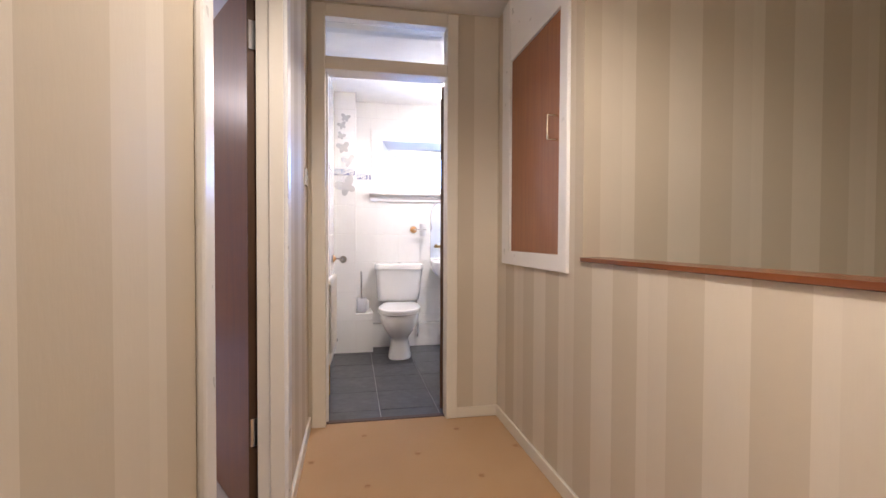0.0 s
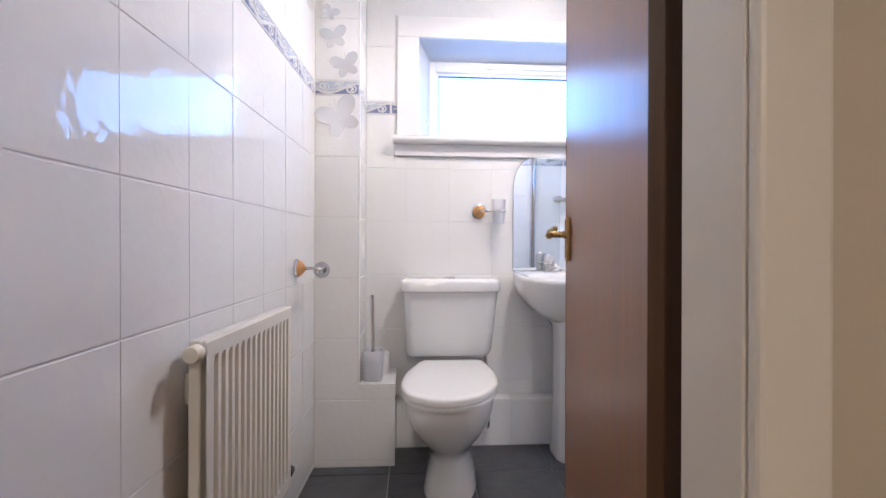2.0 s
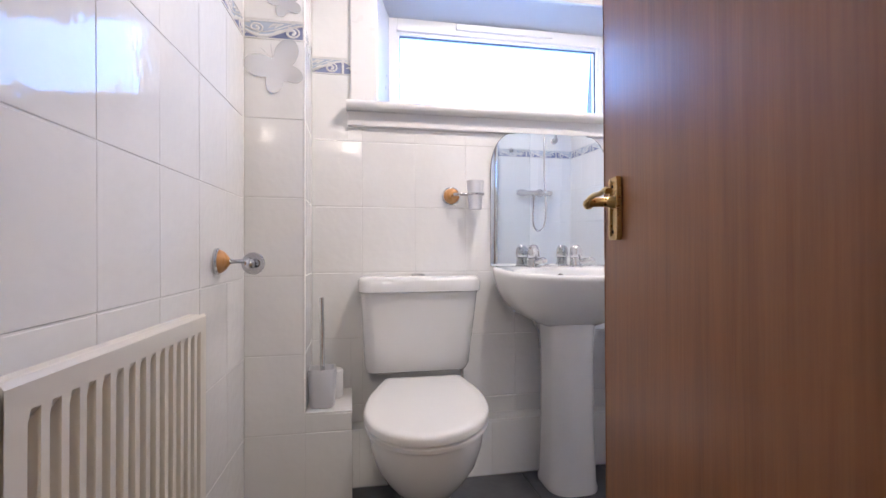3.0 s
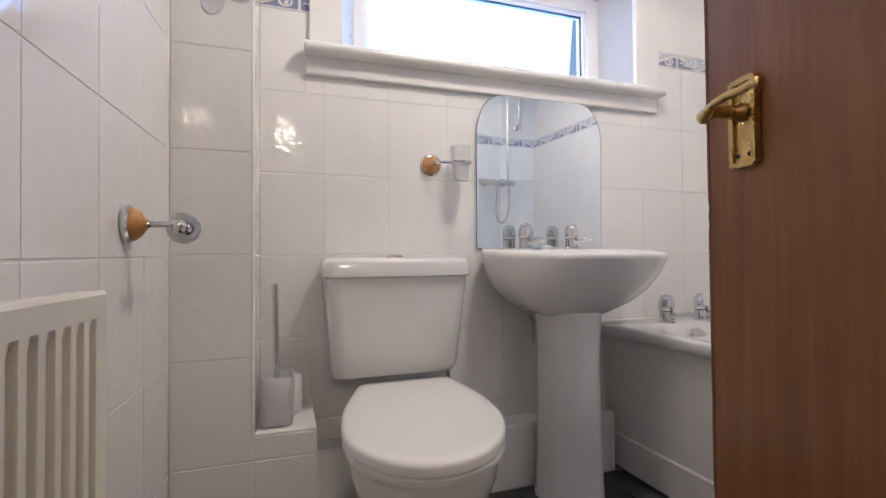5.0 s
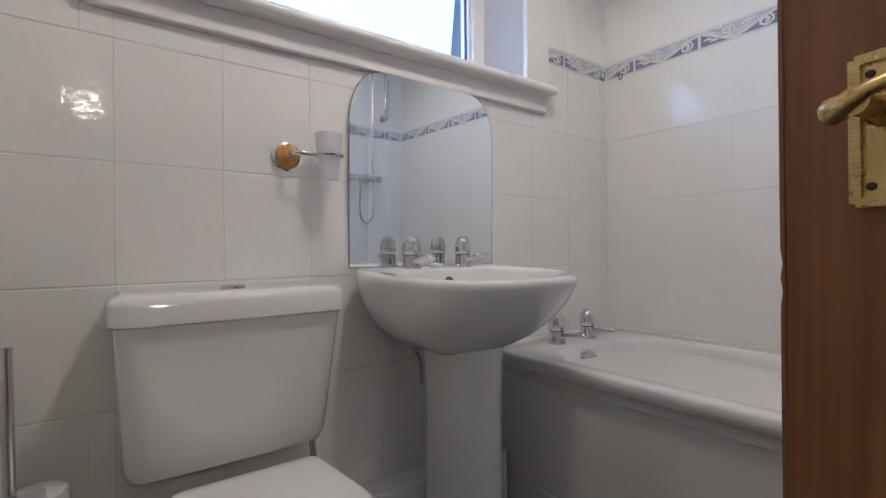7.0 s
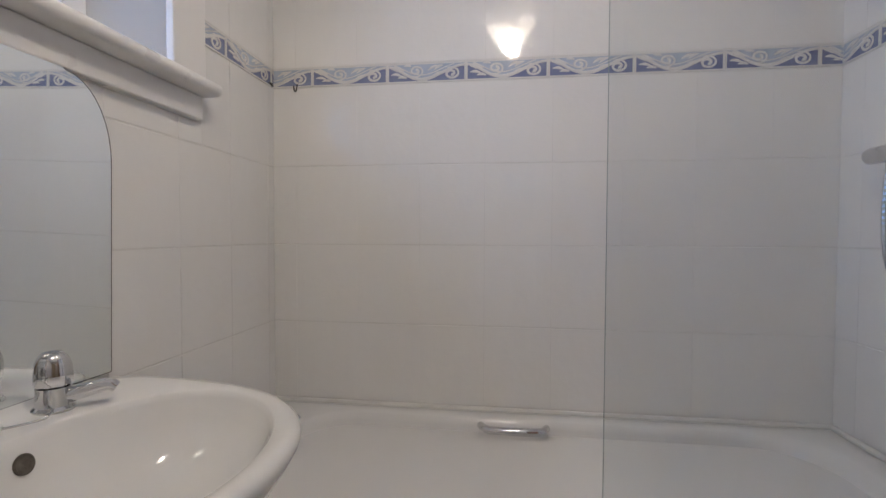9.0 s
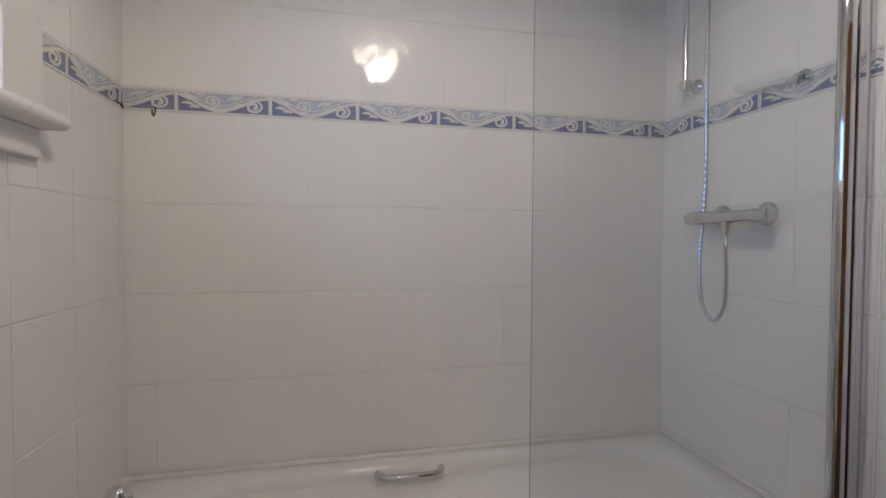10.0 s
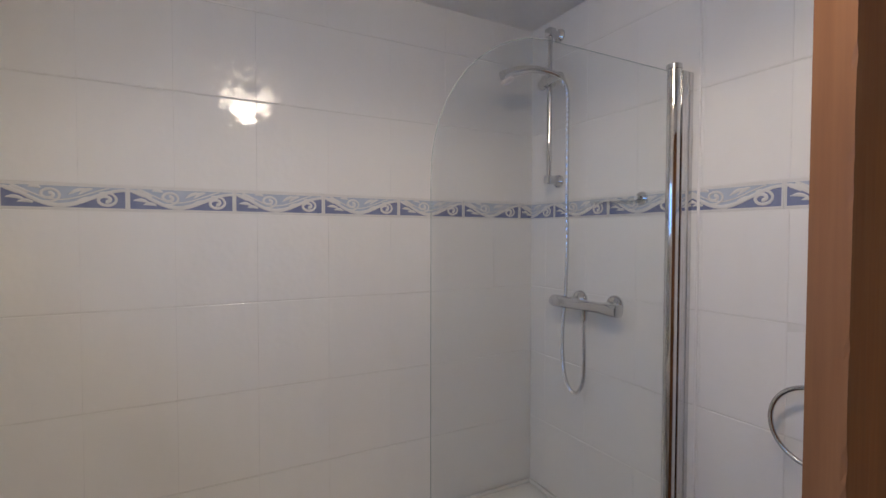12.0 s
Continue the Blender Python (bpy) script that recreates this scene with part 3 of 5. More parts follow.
# light switch
sw = thing("light_switch", "white plastic rocker light switch on striped wallpaper", "light switch", (HALL_L, 2.60, 1.35))
at(part("plate", boxed(HALL_L, HALL_L + 0.009, 2.557, 2.643, 1.310, 1.396, bevel=0.003), M_UPVC), sw)
at(part("rocker", boxed(HALL_L + 0.009, HALL_L + 0.014, 2.592, 2.608, 1.340, 1.366, bevel=0.002), M_SEAT), sw)

# carpet motifs
motif = bmesh.new()
for k in range(3):
    box(motif, -0.011 + k * 0.008, -0.007 + k * 0.008, -0.006, 0.012 - k * 0.005, 0.0005, 0.003)
box(motif, -0.013, 0.013, 0.010, 0.015, 0.0005, 0.003)
first = None
floor_hall = bpy.data.objects["floor_hall"]
for j in range(-6, 6):
    for i in range(-2, 4):
        x, y = 0.044 + 0.497 * i + (0.248 if j % 2 else 0), 2.575 + 0.255 * j
        if HALL_L + 0.03 < x < HALL_R - 0.03 and y < 2.73:
            if first is None:
                first = part("carpet_motif", motif, M_MOTIF_D, floor_hall)
                ob = first
            else:
                ob = new("carpet_motif", first.data)
                ob.parent = floor_hall
            ob.matrix_basis = pose(x, y, 0, 0, 0, 8 * math.sin(i * 3 + j))


# ---- bathroom window ----
win = thing("window_bathroom", "white upvc window with a trickle vent and deep reveal", "window", (0.86, BN, 1.49), kind="structure")
GY = 4.86
rv = bmesh.new()
a = [(wx0, BN, wz0), (wx0, BN, wz1), (wx1, BN, wz1), (wx1, BN, wz0)]
b = [(0.334, GY, wz0), (0.334, GY, 1.937), (1.40, GY, 1.937), (1.40, GY, wz0)]
va, vb = [rv.verts.new(p) for p in a], [rv.verts.new(p) for p in b]
for i in range(3):
    rv.faces.new((va[i], va[i + 1], vb[i + 1], vb[i]))
bmesh.ops.solidify(rv, geom=rv.faces[:], thickness=0.004)
at(part("reveal", rv, M_WHITE, label="white painted reveal lining"), win)
for nm, q in (("casing_side", (0.162, wx0 + 0.004, BN - 0.014, BN + 0.006, wz0, wz1)), ("casing_side", (wx1 - 0.004, 1.575, BN - 0.014, BN + 0.006, wz0, wz1)), ("casing_head", (0.162, 1.575, BN - 0.014, BN + 0.006, wz1, 2.091))):
    at(part(nm, boxed(*q, bevel=0.004), M_WHITE), win)
sill = bmesh.new()
prof = [(GY + 0.01, 1.462), (4.628, 1.462), (4.620, 1.468), (4.617, 1.477), (4.620, 1.487), (4.630, 1.494), (GY + 0.01, 1.4945)]
loft(sill, [[Vector((x, p, q)) for p, q in prof] for x in (0.146, 1.563)])
at(part("sill", sill, M_WHITE, smooth=True), win)
at(part("apron", boxed(0.150, 1.553, BN - 0.020, BN + 0.006, 1.402, 1.461, bevel=0.004), M_WHITE), win)
fx0, fx1, fz0, fz1 = 0.318, 1.42, 1.496, 1.955
gx0, gx1, gz0, gz1 = 0.377, 1.333, 1.560, 1.872
for nm, q in (("frame_stile", (fx0, gx0 - 0.014, GY - 0.012, GY + 0.06, fz0, fz1)), ("frame_stile", (gx1 + 0.014, fx1, GY - 0.012, GY + 0.06, fz0, fz1)), ("frame_rail", (gx0 - 0.014, gx1 + 0.014, GY - 0.012, GY + 0.06, fz0, gz0 - 0.014)), ("frame_rail", (gx0 - 0.014, gx1 + 0.014, GY - 0.012, GY + 0.06, gz1 + 0.014, fz1)),
              ("bead", (gx0 - 0.014, gx0, GY, GY + 0.05, gz0 - 0.014, gz1 + 0.014)), ("bead", (gx1, gx1 + 0.014, GY, GY + 0.05, gz0 - 0.014, gz1 + 0.014)), ("bead", (gx0, gx1, GY, GY + 0.05, gz0 - 0.014, gz0)), ("bead", (gx0, gx1, GY, GY + 0.05, gz1, gz1 + 0.014))):
    at(part(nm, boxed(*q, bevel=0.003), M_UPVC), win)
pane = at(part("pane", boxed(gx0, gx1, GY + 0.022, GY + 0.027, gz0, gz1), M_GLASS, label="clear window glass"), win)
pane.visible_shadow = False
for q in ((gx0, gx1, GY + 0.012, GY + 0.022, gz1 - 0.004, gz1), (gx1 - 0.004, gx1, GY + 0.012, GY + 0.022, gz0, gz1 - 0.004), (gx0, gx0 + 0.004, GY + 0.012, GY + 0.022, gz0, gz1 - 0.004)):
    at(part("gasket", boxed(*q), M_DARK, label="dark rubber gasket"), win)
at(part("trickle_vent", boxed(0.632, 1.10, GY - 0.026, GY - 0.012, 1.905, 1.935, bevel=0.004), M_UPVC), win)
at(part("catch", boxed(0.80, 0.90, GY - 0.030, GY - 0.012, 1.500, 1.512, bevel=0.003), M_DARK, label="dark window catch"), win)

# ---- bedroom window ----
bwin = thing("window_bedroom", "white upvc two-light window with a painted sill", "window", (-1.65, BEDY, bz0), kind="structure")
for nm, q in (("casing_side", (-2.475, bw0, BEDY - 0.014, BEDY + 0.002, bz0, bz1)), ("casing_side", (bw1, bw1 + 0.1, BEDY - 0.014, BEDY + 0.002, bz0, bz1)), ("casing_head", (-2.475, bw1 + 0.1, BEDY - 0.014, BEDY + 0.002, bz1, 2.095))):
    at(part(nm, boxed(*q, bevel=0.004), M_WHITE), bwin)
at(part("sill", boxed(-2.50, bw1 + 0.13, BEDY - 0.06, 5.16, 0.985, bz0, bevel=0.008), M_WHITE), bwin)
at(part("apron", boxed(-2.49, bw1 + 0.12, BEDY - 0.016, BEDY, 0.93, 0.984, bevel=0.003), M_WHITE), bwin)
BY = 5.13
for nm, q in (("frame_stile", (bw0, -2.27, BY - 0.02, BY + 0.05, bz0, bz1)), ("mullion", (-1.73, -1.55, BY - 0.02, BY + 0.05, bz0 + 0.09, bz1 - 0.10)), ("frame_stile", (-1.04, bw1, BY - 0.02, BY + 0.05, bz0, bz1)), ("frame_rail", (-2.27, -1.04, BY - 0.02, BY + 0.05, bz0, bz0 + 0.09)), ("frame_rail", (-2.27, -1.04, BY - 0.02, BY + 0.05, bz1 - 0.10, bz1))):
    at(part(nm, boxed(*q, bevel=0.005), M_UPVC), bwin)
for x0, x1 in ((-2.27, -1.73), (-1.55, -1.04)):
    p = at(part("pane", boxed(x0, x1, BY + 0.015, BY + 0.020, bz0 + 0.09, bz1 - 0.10), M_GLASS), bwin)
    p.visible_shadow = False
for x in (-1.69, -1.59):
    h = at(part("catch_plate", boxed(x - 0.012, x + 0.012, BY - 0.032, BY - 0.02, 1.40, 1.50, bevel=0.003), M_UPVC), bwin)
    part("lever", boxed(x - 0.008, x + 0.008, BY - 0.052, BY - 0.034, 1.38, 1.47, bevel=0.003), M_STEEL, h).matrix_parent_inverse = h.matrix_parent_inverse @ Matrix()
blind = thing("vertical_blind", "cream vertical blind drawn aside in the bedroom window", "blind", (-2.27, 5.03, 1.03))
at(part("headrail", boxed(bw0 + 0.005, bw1 - 0.005, 5.01, 5.05, 1.955, 1.995, bevel=0.003), M_UPVC), blind)
for k in range(7):
    at(part("slat", boxed(-0.045, 0.045, -0.0012, 0.0012, 1.06, 1.955, m=pose(-2.285 + 0.010 * k, 5.032, 0, 0, 0, 68 + 3 * (k % 3))), M_BLIND), blind)

pole = thing("curtain_pole", "dark wooden curtain pole with rings and a turned finial", "curtain pole", (-1.7, 4.92, 2.16))
M_POLE = wood("dark_pole_wood", (0.17, 0.075, 0.04), (0.30, 0.14, 0.08), 0.35, axis=0)
at(part("pole", tube(bmesh.new(), [(-2.66, 4.92, 2.165), (-0.75, 4.92, 2.165)], 0.014, 12), M_POLE, smooth=True), pole)
at(part("finial", lathe(bmesh.new(), [(0.010, 0), (0.018, 0.004), (0.012, 0.014), (0.020, 0.030), (0.024, 0.048), (0.016, 0.066), (0.008, 0.076), (0.010, 0.086), (0.002, 0.096)], pose(-2.66, 4.92, 2.165, 0, -90), 14), M_POLE, smooth=True), pole)
for k in range(8):
    at(part("ring", lathe(bmesh.new(), [(0.021, -0.003), (0.027, -0.003), (0.027, 0.003), (0.021, 0.003), (0.021, -0.003)], pose(-2.56 + 0.022 * k, 4.92, 2.158, 0, 90 + 7 * math.sin(k * 2.3)), 14), M_POLE), pole)
structure("trim_pole_batten", boxed(-2.635, -0.80, 4.975, 5.0, 2.105, 2.160, bevel=0.003), M_POLE, "dark wooden batten behind the curtain pole", "batten")
hook = part("wall_hook", tube(bmesh.new(), smooth_path([(-2.583, 5.0, 1.40), (-2.583, 4.975, 1.395), (-2.583, 4.970, 1.375), (-2.583, 4.955, 1.372), (-2.583, 4.945, 1.388)], 4), 0.004, 8), M_DARK, smooth=True)
tagged(hook, "small dark metal hook on the bedroom wall", "hook")
pend = thing("ceiling_lamp", "opal glass bowl lamp under the bedroom ceiling", "ceiling lamp", (-2.25, 3.25, 2.43))
at(part("bowl", lathe(bmesh.new(), [(0.19, 2.325), (0.196, 2.318), (0.185, 2.285), (0.15, 2.255), (0.09, 2.236), (0.0005, 2.23), (0.0005, 2.235), (0.09, 2.242), (0.147, 2.262), (0.18, 2.29)], pose(-2.25, 3.25, 0), 32), M_SHADE, smooth=True), pend)
at(part("stem", lathe(bmesh.new(), [(0.05, BEDC), (0.05, BEDC - 0.02), (0.012, BEDC - 0.03), (0.012, 2.24)], pose(-2.25, 3.25, 0), 16), M_BRASS, smooth=True), pend)

# flowers printed on the feature wall
wallw = bpy.data.objects["wall_bedroom_west"]


def rose_print(seed):
    rnd = random.Random(seed)
    bm = bmesh.new()
    k = 0
    for ring, (r, n) in enumerate(((0.100, 10), (0.070, 9), (0.042, 7), (0.018, 4))):
        for i in range(n):
            t = 2 * math.pi * (i + 0.5 * ring) / n
            w = 0.036 - 0.004 * ring
            c = Vector((0, r * math.cos(t), r * math.sin(t)))
            x = 0.0006 + 0.0003 * k
            k = (k + 1) % 4
            pts = [c + Vector((0, w * (0.9 + 0.25 * rnd.random()) * math.cos(s), w * (0.9 + 0.25 * rnd.random()) * math.sin(s))) for s in [2 * math.pi * q / 9 for q in range(9)]]
            f = bm.faces.new([bm.verts.new((x + ring * 0.0014, p.y, p.z)) for p in pts])
            f.material_index = (i + ring) % 2
    return bm


M_PETAL2 = mottled("grey_plum_petal_print", (0.22, 0.17, 0.20), (0.33, 0.27, 0.30), 34, 0.5, bump=0.1)


def leaf_print():
    bm = bmesh.new()
    for s, dy, dz in ((1, 0.02, 0.0), (-1, -0.03, 0.03), (1, 0.05, 0.05)):
        pts = []
        for q in range(10):
            t = q / 9 * math.pi
            pts.append((0.0008, dy + s * 0.085 * (1 - math.cos(t)) / 2, dz + 0.030 * math.sin(t)))
        pts += [(0.0008, dy + s * 0.085 * (1 - math.cos(t)) / 2, dz - 0.024 * math.sin(t)) for t in [q / 9 * math.pi for q in range(8, 0, -1)]]
        bm.faces.new([bm.verts.new(p) for p in pts])
    return bm


rose_mesh = leaf_mesh = None
for j in range(8):
    for i in range(4):
        y, z = 4.69 - 0.40 * i - (0.20 if j % 2 else 0) + (0.40 if j % 2 else 0), 2.23 - 0.325 * j
        if z < 0.12 or y > 4.90:
            continue
        if rose_mesh is None:
            ob = part("flower_print", rose_print(3), (M_PETAL, M_PETAL2), wallw, "plum rose print")
            rose_mesh = ob.data
            lf = part("leaf_print", leaf_print(), M_LEAF, wallw, "grey leaf print")
            leaf_mesh = lf.data
        else:
            ob, lf = new("flower_print", rose_mesh), new("leaf_print", leaf_mesh)
            ob.parent = lf.parent = wallw
        ob.matrix_basis = pose(BEDX + 0.0005, y, z, 40 * (i + 2 * j))
        lf.matrix_basis = pose(BEDX + 0.0005, y - 0.03, z - 0.15, 25 * (-1) ** j) @ Matrix.Scale(1.35, 4)


# ---- toilet ----
TX = 0.384
wc = thing("toilet", "white close-coupled china toilet with its lid closed", "toilet", (TX, 4.3, 0))


def rrect(cx, y0, y1, z, hw, r, n=6):
    """A rounded rectangle ring, from y0 (front) to y1."""
    out = []
    for qx, qy, t0 in ((cx + hw - r, y1 - r, 0), (cx - hw + r, y1 - r, 90), (cx - hw + r, y0 + r, 180), (cx + hw - r, y0 + r, 270)):
        for k in range(n):
            t = radians(t0 + 90 * k / (n - 1))
            out.append(Vector((qx + r * math.cos(t), qy + r * math.sin(t), z)))
    return out


CX = 0.418
bm = bmesh.new()
loft(bm, [rrect(CX - 0.008, 4.525, 4.672, 0.447, 0.176, 0.030), rrect(CX - 0.008, 4.512, 4.676, 0.453, 0.189, 0.040), rrect(CX - 0.007, 4.505, 4.678, 0.473, 0.198, 0.042), rrect(CX - 0.003, 4.490, 4.680, 0.62, 0.209, 0.042), rrect(CX, 4.480, 4.681, 0.748, 0.219, 0.042)])
at(part("cistern", bm, M_PORC, smooth=True), wc)
bm = bmesh.new()
loft(bm, [rrect(CX, 4.474, 4.681, 0.749, 0.224, 0.045), rrect(CX, 4.468, 4.682, 0.753, 0.229, 0.048), rrect(CX, 4.468, 4.682, 0.790, 0.229, 0.048), rrect(CX, 4.474, 4.680, 0.802, 0.223, 0.045), rrect(CX, 4.49, 4.672, 0.808, 0.208, 0.035)])
lid = at(part("cistern_lid", bm, M_PORC, smooth=True, angle=50), wc)
at(part("flush_button", lathe(bmesh.new(), [(0.026, 0.806), (0.026, 0.812), (0.022, 0.815), (0.003, 0.816)], pose(CX, 4.575, 0), 20), M_CHROME, smooth=True, label="chrome dual flush button"), wc)


def swung(bm):
    """The pan stands a little askew under its cistern."""
    for v in bm.verts:
        v.co.x += CX - TX - 0.108 * (4.45 - v.co.y)
    return bm


def pan_ring(z, hw, front, back, p=2.2, n=40):
    cy = front + 0.24
    return oval(TX, cy, z, hw, back - cy, n, p, cy - front)


bm = bmesh.new()
loft(bm, [pan_ring(0.0, 0.106, 4.085, 4.62, 3.0), pan_ring(0.012, 0.108, 4.083, 4.62, 3.0), pan_ring(0.06, 0.096, 4.10, 4.62, 2.8), pan_ring(0.14, 0.083, 4.11, 4.62, 2.5), pan_ring(0.175, 0.088, 4.088, 4.62, 2.4),
          pan_ring(0.20, 0.104, 4.058, 4.62, 2.3), pan_ring(0.25, 0.134, 3.990, 4.60, 2.1), pan_ring(0.30, 0.154, 3.945, 4.58, 2.1), pan_ring(0.35, 0.165, 3.922, 4.56, 2.1), pan_ring(0.385, 0.168, 3.916, 4.54, 2.1), pan_ring(0.40, 0.166, 3.918, 4.54, 2.1), pan_ring(0.404, 0.15, 3.94, 4.52, 2.1)])
at(part("pan", swung(bm), M_PORC, smooth=True, angle=60), wc)


def seat_ring(z, grow):
    """Rounded in front, with straight flanks that draw in to a narrow square back."""
    half = [(0.0, 4.452), (0.118, 4.452), (0.130, 4.448), (0.137, 4.438), (0.150, 4.385), (0.163, 4.325), (0.176, 4.260), (0.181, 4.200)]
    half = half[:1] + [tuple(p) for p in smooth_path([Vector((*q, 0)).to_3d() for q in half[1:]], 3)]
    half = [(p[0], p[1]) for p in half]
    half += [(0.182 * math.cos(t), 4.150 - 0.258 * math.sin(t)) for t in [radians(90 * k / 14) for k in range(15)]]
    full = half + [(-x, y) for x, y in reversed(half[1:-1])]
    return [Vector((TX + x * (1 + grow / 0.178), 4.17 + (y - 4.17) * (1 + grow / 0.26), z)) for x, y in full]


bm = bmesh.new()
loft(bm, [seat_ring(0.406, -0.008), seat_ring(0.409, -0.001), seat_ring(0.420, 0.0), seat_ring(0.424, -0.004)])
at(part("seat", swung(bm), M_SEAT, smooth=True, angle=50), wc)
bm = bmesh.new()
loft(bm, [seat_ring(0.4265, -0.003), seat_ring(0.428, 0.001), seat_ring(0.443, 0.001), seat_ring(0.4485, -0.002), seat_ring(0.4515, -0.008), seat_ring(0.453, -0.03)])
at(part("lid", swung(bm), M_SEAT, smooth=True, angle=50), wc)
for dx in (-0.042, 0.108):
    at(part("hinge", tube(bmesh.new(), [(TX + dx - 0.03, 4.445, 0.43), (TX + dx + 0.03, 4.445, 0.43)], 0.013, 10), M_SEAT, smooth=True), wc)
at(part("isolating_valve", tube(bmesh.new(), smooth_path([(0.60, 4.60, 0.10), (0.60, 4.57, 0.10), (0.60, 4.55, 0.13), (0.60, 4.55, 0.26), (0.585, 4.56, 0.45)], 5), 0.008, 10), M_CHROME, smooth=True), wc)

# ---- basin ----
SX = 1.0
bas = thing("pedestal_basin", "white china pedestal basin with two chrome taps", "basin", (SX, 4.45, 0))


def basin_ring(z, a, front, back=4.680, n=48, p=2.0):
    """D-shaped: straight against the wall, rounded to the front."""
    out = []
    for i in range(n):
        t = 2 * math.pi * i / n
        c, s = math.cos(t), math.sin(t)
        if s >= 0:
            x, y = (a + 0.004 * s) * math.copysign(abs(c) ** 0.30, c), 4.47 + (back - 4.47) * abs(s) ** 0.60
        else:
            x, y = a * math.copysign(abs(c) ** 0.85, c), 4.47 - (4.47 - front) * abs(s) ** 0.9
        out.append(Vector((SX + x, y, z)))
    return out


def bowl_ring(z, a, front, back, n=48):
    cy = (front + back) / 2 + 0.02
    return [Vector((SX + a * math.cos(2 * math.pi * i / n), cy + ((back - cy) if math.sin(2 * math.pi * i / n) >= 0 else (cy - front)) * math.sin(2 * math.pi * i / n), z)) for i in range(n)]


bm = bmesh.new()
loft(bm, [basin_ring(0.615, 0.115, 4.40), basin_ring(0.63, 0.145, 4.37), basin_ring(0.66, 0.195, 4.315), basin_ring(0.70, 0.235, 4.265), basin_ring(0.745, 0.262, 4.225), basin_ring(0.780, 0.274, 4.202), basin_ring(0.797, 0.280, 4.193), basin_ring(0.806, 0.281, 4.191), basin_ring(0.814, 0.278, 4.195), basin_ring(0.818, 0.272, 4.203),
          basin_ring(0.817, 0.264, 4.214, 4.66), bowl_ring(0.815, 0.250, 4.228, 4.572), bowl_ring(0.811, 0.246, 4.232, 4.567), bowl_ring(0.802, 0.242, 4.237, 4.563), bowl_ring(0.775, 0.232, 4.250, 4.555), bowl_ring(0.745, 0.213, 4.270, 4.545), bowl_ring(0.715, 0.170, 4.305, 4.525), bowl_ring(0.692, 0.120, 4.345, 4.495), bowl_ring(0.680, 0.060, 4.38, 4.455), bowl_ring(0.677, 0.024, 4.40, 4.437)])
for v in bm.verts:                                # the rim climbs towards the wall
    v.co.z += 0.020 * min(1, max(0, (v.co.z - 0.765) / 0.04)) * min(1, max(0, (v.co.y - 4.24) / 0.40))
at(part("bowl", bm, M_PORC, smooth=True, angle=70), bas)
bm = bmesh.new()
loft(bm, [rrect(SX - 0.012, 4.375, 4.60, z, hw - 0.010, 0.072, 8) for z, hw in ((0.0, 0.108), (0.015, 0.109), (0.03, 0.103), (0.25, 0.094), (0.50, 0.092), (0.60, 0.098), (0.64, 0.106))])
at(part("pedestal", bm, M_PORC, smooth=True, angle=50), bas)
# solid disc: the shade inside the overflow is put into its dark colour
at(part("overflow_hole", lathe(bmesh.new(), [(0.0145, 0), (0.0145, 0.003), (0.0125, 0.004), (0.0115, 0.0034), (0.0005, 0.0032)], pose(SX, 4.5580, 0.794, 76), 20), M_HOLE, label="tarnished overflow hole, its shaded inside painted as a dark disc"), bas)
bm = tube(bmesh.new(), smooth_path([(SX - 0.01, 4.60, 0.842), (SX + 0.02, 4.59, 0.838), (SX + 0.05, 4.580, 0.837), (SX + 0.07, 4.59, 0.838), (SX + 0.085, 4.60, 0.842)], 5), 0.0020, 6)
at(part("plug_chain", bm, M_HOSE, smooth=True), bas)
at(part("plug", lathe(bmesh.new(), [(0.018, 0), (0.021, 0.004), (0.021, 0.010), (0.006, 0.014), (0.0005, 0.015)], pose(SX - 0.01, 4.61, 0.834), 16), M_SEAT, smooth=True, label="off-white rubber plug"), bas)


def tap(parent, x, y, z, turn=0.0, reach=0.075, size=1.0):
    """A chrome pillar tap with a domed fluted head; the spout points to -y before the turn."""
    m = pose(x, y, z, 0, 0, turn) @ Matrix.Scale(size, 4)
    b = at(part("tap", lathe(bmesh.new(), [(0.026, 0), (0.026, 0.004), (0.022, 0.008), (0.0205, 0.030), (0.021, 0.034)], m, 18), M_CHROME, smooth=True, label="chrome pillar tap"), parent)
    inv = Matrix.Translation(parent.location).inverted()
    bm = bmesh.new()
    n = 24
    rings = []
    for r, h in ((0.018, 0.034), (0.0225, 0.038), (0.0225, 0.052), (0.021, 0.066), (0.0175, 0.076), (0.011, 0.083), (0.003, 0.085)):
        rings.append([m @ Vector(((r + 0.0012 * math.cos(8 * 2 * math.pi * i / n)) * math.cos(2 * math.pi * i / n), (r + 0.0012 * math.cos(8 * 2 * math.pi * i / n)) * math.sin(2 * math.pi * i / n), h)) for i in range(n)])
    loft(bm, rings)
    h = part("tap_head", bm, M_CHROME, b, smooth=True, angle=60)
    pts = smooth_path([m @ Vector(p) for p in ((0, -0.006, 0.018), (0, -0.030, 0.022), (0, -reach + 0.012, 0.030), (0, -reach, 0.024))], 5)
    s = part("spout", tube(bmesh.new(), pts, 0.011, 12, [0.014 - 0.005 * i / (len(pts) - 1) for i in range(len(pts))]), M_CHROME, b, smooth=True)
    return b


tap(bas, 0.905, 4.612, 0.832, 12, size=1.12)
tap(bas, 1.095, 4.612, 0.832, 30, size=1.12)
pipe = tube(bmesh.new(), smooth_path([(0.885, 4.62, 0.665), (0.893, 4.61, 0.635), (0.905, 4.60, 0.605), (0.925, 4.60, 0.57), (0.935, 4.612, 0.50)], 5), 0.009, 10)
at(part("supply_hose", pipe, M_STEEL, smooth=True, label="braided supply hose"), bas)

